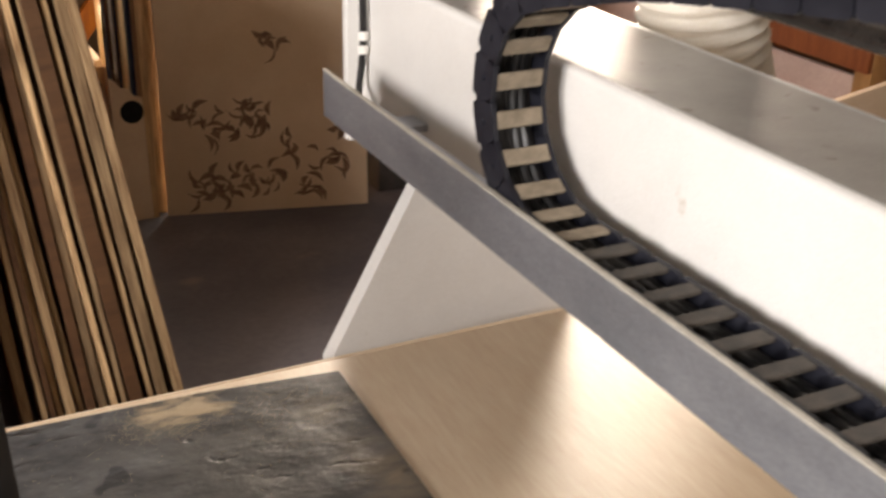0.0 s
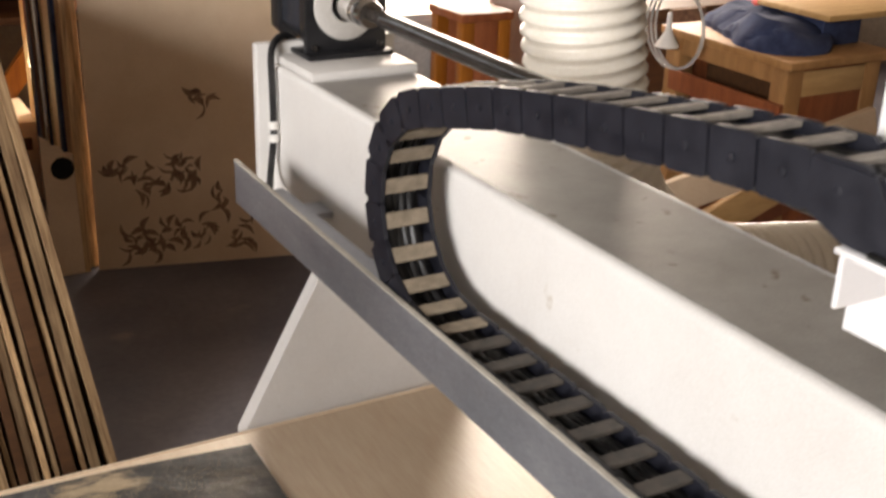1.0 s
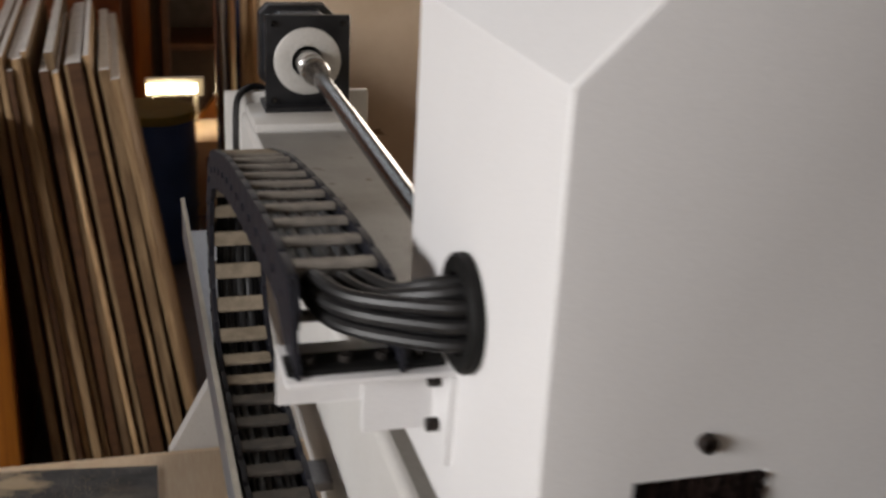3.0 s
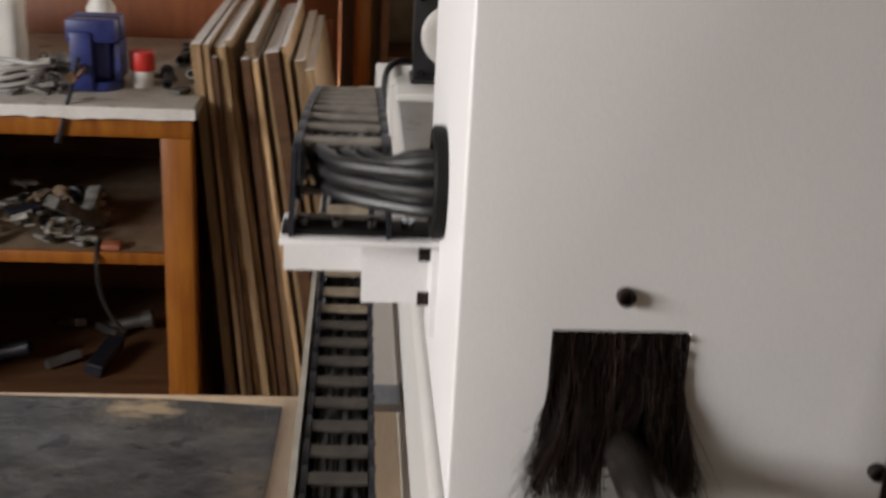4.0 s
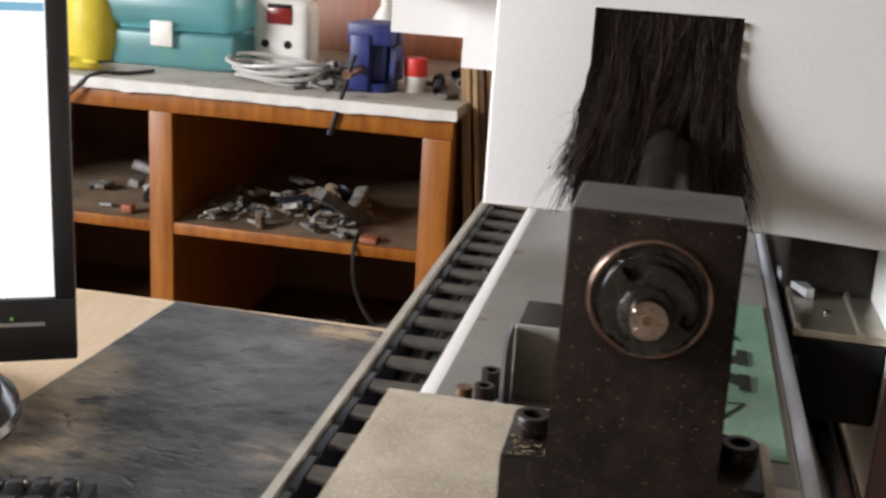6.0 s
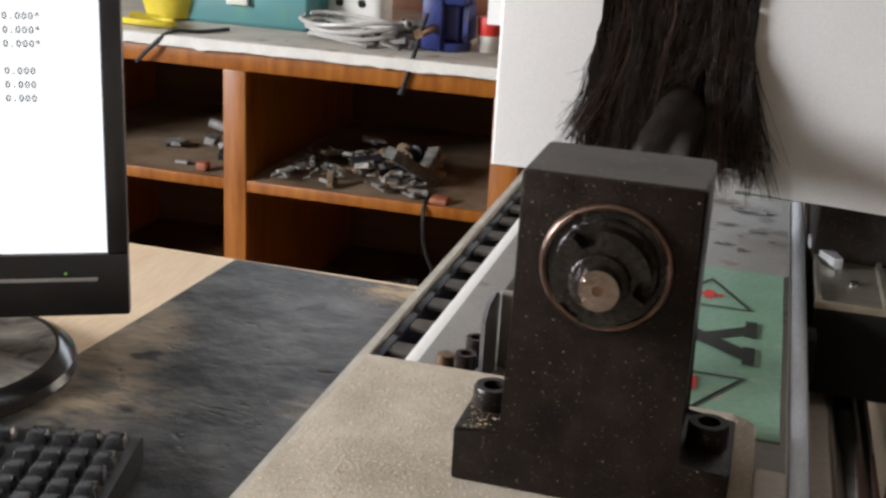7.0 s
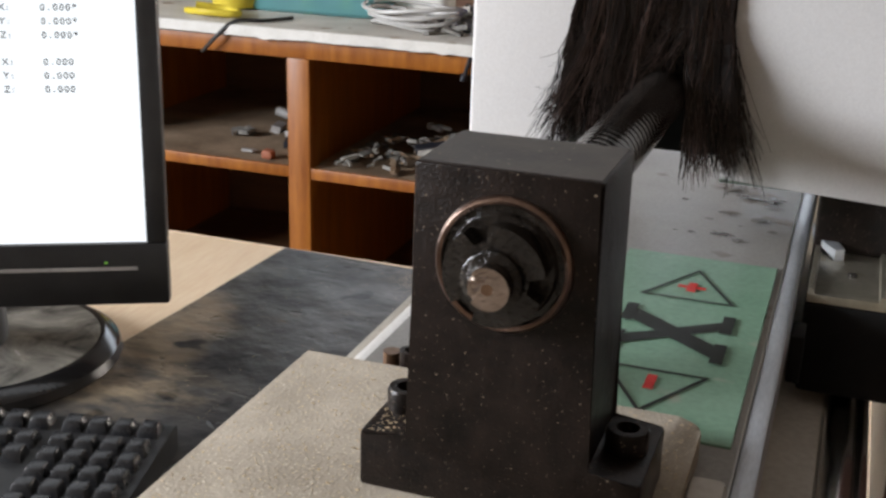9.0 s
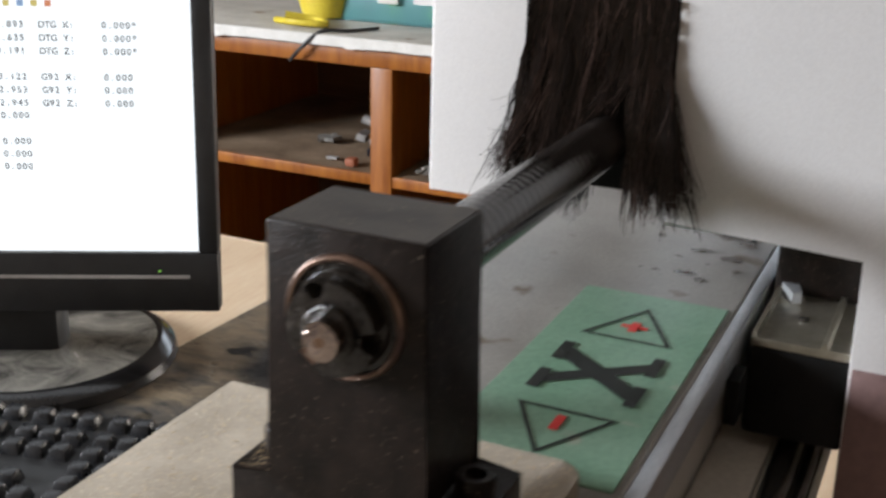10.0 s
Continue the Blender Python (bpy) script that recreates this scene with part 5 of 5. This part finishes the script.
cluster = [(0.07, 0.27), (0.14, 0.24), (0.24, 0.30), (0.27, 0.25), (0.10, 0.08), (0.16, 0.07), (0.29, 0.09), (0.36, 0.18), (0.40, 0.08), (0.30, 0.47), (0.46, 0.14), (0.50, 0.25), (0.20, 0.27), (0.22, 0.09)]
for cx, cz in cluster:
    bm = bmesh.new()
    for q in range(rng.randint(8, 12)):
        petal(bm, cx + rng.uniform(-0.03, 0.03), cz + rng.uniform(-0.03, 0.03), rng.uniform(0, 6.28), rng.uniform(0.025, 0.06), rng.uniform(0.003, 0.009))
    part("carved_flower", bm, M_CARVED, fb, "dark carved flower relief", local=True, smooth=0)
for i, (x0, t, y, h) in enumerate(((0.134, 0.016, 3.06, 1.3), (0.152, 0.030, 3.085, 1.3))):
    bd = thing("upright_board", "tall brown board standing beside the carved panel", "board", m=pose(x0, y, 0, -3, 0, -2), group="boards at the wall")
    part("panel", B(0, t, 0, 0.7, 0, h, 0.001, 1), M_PLY, bd, local=True)
ph = thing("holed_board", "short brown offcut board with a round hole", "board", m=pose(0.052, 3.06, 0, -4, 0, 0))
bm = bmesh.new()
prism(bm, [(0, 0), (0.09, 0), (0.09, 0.335), (0.062, 0.343), (0.05, 0.362), (0.03, 0.366), (0.018, 0.384), (0.0, 0.396)], "y", 0, 0.016)
part("panel", bm, M_MDF, ph, local=True)
# black disc paints the hole's shade; the board itself is uncut
part("hole", lathe(bmesh.new(), [(0, 0.0008), (0.030, 0.0008), (0.031, 0)], Matrix.Translation((0.052, 0, 0.302)) @ FRONT, 28), M_RUBBER, ph, "black disc that stands in for the shaded hole", local=True)

single("dark_post", B(0.128, 0.152, 3.16, 3.20, 0.0, 1.5, 0.002), M_CLOTH, "dark blue painted post behind the boards", "post")
pipe = single("steel_pipe", C((0.100, 3.22, 0.0), (0.090, 3.24, 1.6), 0.024, 24), M_SCREW, "vertical dull steel pipe behind the boards", "pipe")
barrel = thing("blue_barrel", "blue plastic barrel with a yellowed rim", "barrel", (-0.105, 3.36, 0))
part("shell", lathe(bmesh.new(), [(0, 0), (0.13, 0), (0.145, 0.03), (0.15, 0.2), (0.154, 0.22), (0.15, 0.24), (0.15, 0.42), (0.154, 0.44), (0.15, 0.46), (0.145, 0.60), (0, 0.60)], Matrix.Translation((-0.105, 3.36, 0)) @ Matrix.Diagonal((0.84, 0.84, 0.74, 1)), 36), M_BARREL, barrel)
part("lid", lathe(bmesh.new(), [(0, 0.60), (0.148, 0.60), (0.152, 0.61), (0.148, 0.635), (0.12, 0.64), (0, 0.64)], Matrix.Translation((-0.105, 3.36, 0)) @ Matrix.Diagonal((0.84, 0.84, 0.74, 1)), 36), M_OLDYELLOW, barrel, "yellowed lid")
cabn = thing("red_brown_cabinet", "red-brown wooden cabinet behind the boards", "cabinet", (-0.6, 3.8, 0))
part("carcass", B(-1.06, -0.18, 3.58, 4.0, 0.0, 1.9, 0.004), M_REDBROWN, cabn)
for x0, x1 in ((-1.04, -0.63), (-0.615, -0.20)):
    for z0, z1 in ((0.05, 0.72), (0.735, 1.25), (1.265, 1.85)):
        part("door", B(x0, x1, 3.564, 3.58, z0, z1, 0.003), M_REDBROWN, cabn)
post = thing("orange_post", "orange wooden upright beside the cabinet", "post", (-0.1, 4.5, 0))
part("upright", B(-0.135, -0.068, 4.50, 4.56, 0, 1.6, 0.003), M_ORANGEWOOD, post)
brace = single("orange_brace", B(-0.035, 0.035, -0.02, 0.02, 0.0, 0.75, 0.003, 2, Matrix.Translation((-0.08, 4.05, 0.0)) @ Matrix.Rotation(radians(38), 4, "Y")), M_ORANGEWOOD, "slanted orange wooden brace at the back", "beam")
crate = thing("cardboard_box", "brown cardboard box with dark print at the back", "box", (0.05, 3.8, 0))
part("carton", B(-0.10, 0.165, 3.7, 4.0, 0.0, 0.262, 0.004), M_MDF, crate)
part("print", B(0.075, 0.14, 3.698, 3.7, 0.17, 0.21), M_DARKWOOD, crate, "dark printed bars")
lampf = thing("fluorescent_lamp", "lit yellowish tube lamp standing on a cardboard box", "lamp", (-0.02, 3.95, 0.262))
part("housing", B(-0.11, 0.09, 3.965, 3.995, 0.352, 0.418, 0.005), M_GREYMETAL, lampf)
for lx in (-0.085, 0.055):
    part("foot", B(lx, lx + 0.014, 3.955, 3.995, 0.2622, 0.352, 0.002), M_GREYMETAL, lampf)
part("tube", C((-0.105, 3.948, 0.384), (0.062, 3.948, 0.384), 0.017, 20), M_TUBE, lampf, "lit tube")
# dark rack added to give the back wall its shade
rack = thing("shade_rack", "dark open rack added to stand in for the shaded back wall", "rack", (0.1, 4.6, 0))
for rx in (-0.03, 0.54):
    part("upright", B(rx, rx + 0.03, 4.42, 4.78, 0.0, 1.7, 0.003), M_DARKWOOD, rack)
part("back_board", B(0.0, 0.54, 4.765, 4.78, 0.35, 1.7), M_STOVE, rack)
for rz in (0.42, 0.80, 1.2):
    part("shelf", B(0.0, 0.54, 4.42, 4.765, rz, rz + 0.025, 0.002), M_DARKWOOD, rack)
tin = thing("grey_tin", "dull grey metal tin standing on the dark rack", "tin", (0.19, 4.5, 0.825))
part("can", C((0.19, 4.5, 0.825), (0.19, 4.5, 0.985), 0.05, 28, bev=0.004), M_GREYMETAL, tin)
part("lid", C((0.19, 4.5, 0.985), (0.19, 4.5, 1.0), 0.052, 28, bev=0.003), M_GREYMETAL, tin)

# ---------------------------------------------------------------- dust duct and right background
hose = thing("dust_hose", "cream ribbed plastic extraction hose", "hose", (0.17, 0.9, 0.0))
spine = smooth_path([(0.158, 0.90, 1.75), (0.160, 0.90, 1.25), (0.166, 0.90, 1.15), (0.178, 0.90, 1.06), (0.189, 0.90, 1.0), (0.208, 0.90, 0.945), (0.248, 0.90, 0.885), (0.318, 0.895, 0.834), (0.40, 0.89, 0.805), (0.55, 0.88, 0.785), (0.80, 0.87, 0.72), (1.1, 0.9, 0.46), (1.4, 0.95, 0.18), (1.75, 1.0, 0.0615)], 10)
hb = bmesh.new()
# resample, then alternate the radius for the ribs
dense, acc = [spine[0]], 0.0
for a, b in zip(spine, spine[1:]):
    d = (b - a).length
    nst = max(1, int(d / 0.0022))
    for i in range(1, nst + 1):
        dense.append(a.lerp(b, i / nst))
side = None
rings = []
run = 0.0
for i, p in enumerate(dense):
    d = (dense[min(i + 1, len(dense) - 1)] - dense[max(i - 1, 0)]).normalized()
    side = d.orthogonal().normalized() if side is None else (side - d * side.dot(d)).normalized()
    up = d.cross(side)
    run += (p - dense[max(i - 1, 0)]).length
    r = 0.0580 + 0.0027 * math.cos(run / 0.0150 * 2 * math.pi)
    rings.append([hb.verts.new(p + (side * math.cos(a) + up * math.sin(a)) * r) for a in (2 * math.pi * j / 40 for j in range(40))])
for a, b in zip(rings, rings[1:]):
    for j in range(40):
        hb.faces.new((a[j], a[(j + 1) % 40], b[(j + 1) % 40], b[j]))
part("ribbed_tube", hb, M_HOSE, hose, smooth=60)
part("end_collar", C((1.735, 0.998, 0.066), (1.80, 1.005, 0.066), 0.064, 32), M_HOSE, hose, "plain end collar")

tbl = thing("wooden_crate_table", "yellow-brown wooden work table with a lower shelf", "table", (1.8, 2.4, 0))
part("tabletop", B(1.82, 2.22, 2.18, 2.72, 0.612, 0.635, 0.003), M_TABLEWOOD, tbl)
for lx in (1.832, 2.13):
    for ly in (2.20, 2.64):
        part("leg", B(lx, lx + 0.06, ly, ly + 0.06, 0, 0.612, 0.003), M_TABLEWOOD, tbl)
for rz0, rz1, rmat in ((0.56, 0.611, M_TABLEWOOD), (0.33, 0.43, M_CARD), (0.19, 0.30, M_TABLEWOOD), (0.03, 0.15, M_REDBROWN)):
    part("side_board", B(1.842, 1.862, 2.26, 2.64, rz0, rz1, 0.002), rmat, tbl)
part("inner_board", B(1.95, 1.97, 2.26, 2.64, 0.0, 0.60), M_DARKWOOD, tbl, "dark boards stored under the table")
part("front_board", B(1.892, 2.13, 2.206, 2.225, 0.03, 0.612, 0.002), M_REDBROWN, tbl, "red-brown front board")
part("front_rail", B(1.892, 2.13, 2.202, 2.206, 0.53, 0.60, 0.001), M_PINE, tbl)
part("back_board", B(1.892, 2.13, 2.66, 2.68, 0.0, 0.612, 0.002), M_REDBROWN, tbl)
part("side_rail", B(1.815, 1.832, 2.20, 2.66, 0.455, 0.515, 0.002), M_REDBROWN, tbl, "red-brown rail along the side")
for i, (z, y, xx, a, mm) in enumerate(((0.12, 2.10, 1.05, 4, M_REDBROWN), (0.16, 2.06, 1.0, 8, M_PINE), (0.30, 2.13, 1.10, -3, M_REDBROWN), (0.37, 2.1, 1.12, 2, M_MDF))):
    bm = B(0, 0.95, 0, 0.028, 0, 0.09, 0.003, 2, Matrix.Translation((xx, y, 0.0)) @ Euler((radians(-8), radians(-a - 9), radians(6 - 3 * i))).to_matrix().to_4x4())
    low = min(v.co.z for v in bm.verts)
    bmesh.ops.translate(bm, vec=(0, 0, z - 0.12 - low), verts=bm.verts)
    single("loose_plank", bm, mm, "loose plank leaning against the work table", "plank", "planks at the table")
rng = random.Random(41)
for i in range(7):
    x, y = 1.96 + 0.014 * i + rng.uniform(-0.02, 0.02), 2.34 + 0.045 * i
    cl = lathe(bmesh.new(), [(0, 0.0), (0.13, 0.0), (0.135, 0.02), (0.12, 0.05), (0.07, 0.085), (0, 0.095)], Matrix.Translation((x, y, 0.635)) @ Matrix.Diagonal((1, 0.9, rng.uniform(0.5, 0.9), 1)), 20)
    for v in cl.verts:
        v.co += 0.025 * noise.noise_vector(v.co * 11) * (1 if v.co.z > 0.64 else 0)
    single("crumpled_cloth", cl, M_CLOTH, "crumpled dark blue cloth lying on the table", "cloth", "cloths on the table")
single("pale_board", B(2.0, 2.42, 2.24, 2.52, 0.72, 0.737, 0.003, 2), M_PINE, "pale wooden board lying on the cloth heap", "board")
single("board_prop", B(2.05, 2.2, 2.3, 2.5, 0.635, 0.72, 0.004), M_CLOTH, "dark box under the pale board", "box")
single("red_bag", B(2.08, 2.2, 2.60, 2.70, 0.635, 0.70, 0.02, 3), M_REDCAP, "red bag on the work table", "bundle")
bp = thing("board_fence", "upright dark brown boards standing behind the work table", "boards", (1.66, 3.03, 0))
for k in range(6):
    part("board", B(1.66 + 0.157 * k, 1.66 + 0.157 * k + 0.150, 3.03 + 0.004 * (k % 2), 3.046 + 0.004 * (k % 2), 0.0, 0.60 - 0.02 * (k % 3), 0.002, 1), (M_CARVED, M_REDBROWN, M_DARKWOOD)[k % 3], bp)
# brown sheet added over the floor where the door light is too bright
single("cardboard_sheet", B(1.0, 1.80, 1.9, 2.95, 0.0, 0.006, 0.001, 1), M_CARD, "brown sheet added to tone down the overlit floor", "cardboard")
stool = thing("wooden_stool", "red-brown wooden stool standing before the metal cabinet", "stool", (1.24, 2.87, 0))
part("seat", B(1.155, 1.330, 2.78, 2.975, 0.672, 0.698, 0.006), M_REDBROWN, stool)
for sx, sy in ((1.162, 2.785), (1.283, 2.785), (1.162, 2.93), (1.283, 2.93)):
    part("leg", B(sx, sx + 0.040, sy, sy + 0.036, 0.0, 0.672, 0.003), M_ORANGEWOOD, stool)
part("apron", B(1.203, 1.282, 2.79, 2.806, 0.40, 0.671, 0.002), M_REDBROWN, stool)
part("stretcher", B(1.203, 1.282, 2.93, 2.95, 0.20, 0.671, 0.002), M_REDBROWN, stool)
for k, (tx, ty) in enumerate(((1.72, 2.86), (1.77, 2.92))):
    single("hanging_tube", tube(bmesh.new(), smooth_path([(tx + 0.15, ty, 0.58), (tx + 0.11, ty, 0.50), (tx + 0.05, ty - 0.02, 0.33), (tx, ty, 0.16), (tx - 0.07, ty - 0.05, 0.03), (tx - 0.13, ty - 0.12, 0.0125)], 6), 0.0055, 8), M_COIL, "thin white tube hanging down to the floor", "tube", "tubes beside the work table")
single("blue_sack", lathe(bmesh.new(), [(0, 0), (0.11, 0.0), (0.13, 0.04), (0.11, 0.10), (0.05, 0.13), (0, 0.135)], Matrix.Translation((1.98, 3.15, 0.601)) @ Matrix.Diagonal((1, 0.5, 1, 1)), 20), M_CLOTH, "dark blue sack lying on top of the brown panel stack", "sack")
single("panel_stack", B(1.75, 2.5, 3.052, 3.25, 0.0, 0.601, 0.003, 1), M_DARKWOOD, "stack of dark boards behind the panel", "boards")
fn = thing("funnel_and_tube", "clear coiled tubing with a small white funnel", "tubing", (1.80, 2.63, 0.52))
for k in range(3):
    pts = [(1.805 - 0.008 * k, 2.625 + (0.105 + 0.012 * k) * math.cos(a), 0.645 + 0.12 * math.sin(a)) for a in (2 * math.pi * i / 24 for i in range(25))]
    part("tube_loop", tube(bmesh.new(), pts, 0.0042, 7), M_CLEARTUBE, fn)
part("funnel", lathe(bmesh.new(), [(0.036, 0), (0.034, 0.004), (0.010, 0.05), (0.007, 0.10), (0, 0.10)], Matrix.Translation((1.79, 2.65, 0.585)), 20), M_WHITEPLASTIC, fn)
stv = thing("metal_cabinet", "dark metal cabinet with a grey front before the bright door", "cabinet", (1.0, 3.1, 0))
part("body", B(0.78, 0.97, 2.99, 3.4, 0, 0.665, 0.004), M_STOVE, stv)
part("grey_front", B(0.97, 1.35, 3.0, 3.4, 0, 0.66, 0.004), M_GREYMETAL, stv)
part("door_panel", B(0.99, 1.33, 2.992, 3.0, 0.36, 0.58, 0.003), M_GREYMETAL, stv)
part("drawer_front", B(0.99, 1.33, 2.99, 3.0, 0.60, 0.645, 0.003), M_GREYMETAL, stv)
part("knob", C((0.84, 2.975, 0.54), (0.84, 2.99, 0.54), 0.012, 16), M_SCREW, stv)
lp = thing("pink_board", "pinkish brown board leaning behind the hose", "board", (1.6, 3.0, 0.0))
part("panel", prism(bmesh.new(), [(1.24, 0.0), (1.649, 0.0), (1.8755, 0.656), (1.40, 0.785)], "y", 2.985, 3.005), M_CARD, lp)
part("dark_edge", prism(bmesh.new(), [(1.650, 0.0), (1.678, 0.0), (1.8985, 0.640), (1.8765, 0.655)], "y", 2.985, 3.004), M_DARKWOOD, lp, "dark brown edge of the board")
bd = thing("standing_offcut", "offcut of orange wood standing near the loading door", "offcut", m=pose(0.99, 3.7, 0, -3, 0, 0))
part("panel", B(0, 0.08, 0, 0.03, 0, 1.3, 0.002), M_ORANGEWOOD, bd, local=True)

lw = thing("timber_pile", "low pile of dark timber before the loading door", "timber", (2.4, 4.4, 0))
for i in range(2):
    part("timber", B(2.36 + 0.03 * i, 4.2 - 0.1 * (i % 2), 4.3 + 0.02 * i, 4.55, 0.1 * i, 0.1 * i + 0.098, 0.004), M_REDBROWN if i % 2 else M_DARKWOOD, lw)
bk = thing("bench_back_board", "red-brown wooden board behind the workbench", "board", (-0.8, 2.6, 0))
part("board", B(-1.0, -0.43, 2.57, 2.60, 0.0, 1.15, 0.003), M_REDBROWN, bk)
single("yellow_bag", lathe(bmesh.new(), [(0, 0), (0.05, 0.005), (0.062, 0.05), (0.055, 0.12), (0.03, 0.17), (0, 0.18)], Matrix.Translation((-1.235, 2.06, BT)), 18), M_YELLOW, "crumpled yellow bag beside the tool box", "bag")
single("yellow_cable", tube(bmesh.new(), smooth_path([(-1.28, 1.93, BT + 0.008), (-1.22, 1.90, BT + 0.012), (-1.16, 1.93, BT + 0.008), (-1.21, 1.98, BT + 0.008), (-1.27, 1.95, BT + 0.018)], 6), 0.007, 8), M_YELLOW, "loop of yellow cable on the bench", "cable")
single("black_bench_cable", tube(bmesh.new(), smooth_path([(-1.05, 1.96, BT + 0.005), (-1.08, 1.90, BT + 0.005), (-1.13, 1.865, BT + 0.004), (-1.17, 1.853, BT - 0.03), (-1.2, 1.853, BT - 0.06)], 6), 0.004, 8), M_CABLE, "black cable over the bench edge", "cable")
# ---------------------------------------------------------------- small marks and dust
rng = random.Random(30)
db = bmesh.new()
for i in range(3200):
    u = rng.random()
    if u < 0.55:
        x, y = rng.gauss(-0.335, 0.022), rng.gauss(0.862, 0.014)
    elif u < 0.8:
        x, y = rng.gauss(-0.24, 0.03), rng.gauss(0.84, 0.03)
    else:
        x, y = rng.uniform(-0.5, -0.2), rng.uniform(0.5, 0.89)
    if y > 0.9 or x < -0.52 or x > -0.19:
        continue
    s = rng.uniform(0.0001, 0.00035)
    box(db, x - s, x + s, y - s * 0.5, y + s * 0.5, 0.7511, 0.7511 + s * 0.6, 0, 1, None)
single("sawdust_on_mat", db, M_DUST, "pale sawdust crumbs on the black mat", "sawdust", kind="stuff", smooth=0)
db = bmesh.new()
for i in range(6500):
    x, y = rng.uniform(-0.079, 0.021), rng.uniform(-0.12, 0.055)
    s = abs(rng.gauss(0, 0.00010)) + 0.00007
    if -0.042 < x < 0.018 and -0.002 < y < 0.03:
        continue
    box(db, x - s, x + s, y - s * 0.6, y + s * 0.6, 1.0597, 1.0597 + s * 0.4)
for i in range(170):
    x, y = rng.uniform(-0.0395, -0.031), rng.uniform(0.001, 0.025)
    s = abs(rng.gauss(0, 0.00010)) + 0.00007
    box(db, x - s, x + s, y - s * 0.6, y + s * 0.6, 1.0722, 1.0722 + s * 0.7)
single("sawdust_on_plate", db, M_DUST, "pale sawdust crumbs on the end plate", "sawdust", kind="stuff", smooth=0)


def blot(bm, x, y, z, r, n=14):
    bm.faces.new([bm.verts.new((x + r * rng.uniform(0.3, 1.3) * math.cos(a), y + r * 0.7 * rng.uniform(0.3, 1.3) * math.sin(a), z)) for a in (2 * math.pi * i / n for i in range(n))])


ob_ = bmesh.new()
for i, (x, y, r) in enumerate(((0.006, 0.221, 0.0055), (0.0135, 0.216, 0.0035), (-0.004, 0.219, 0.002), (-0.010, 0.219, 0.0012), (0.018, 0.243, 0.006), (0.006, 0.248, 0.004), (0.022, 0.262, 0.004), (0.0, 0.237, 0.002), (0.012, 0.232, 0.0015), (0.016, 0.272, 0.0085), (0.004, 0.282, 0.006), (-0.012, 0.258, 0.0025), (0.024, 0.228, 0.002))):
    blot(ob_, x, y, 1.0525 + 0.00008 * i, r)
single("oil_stain", ob_, M_OIL, "dark wet oil stains on the bed near the label", "stain", kind="stuff", smooth=0)
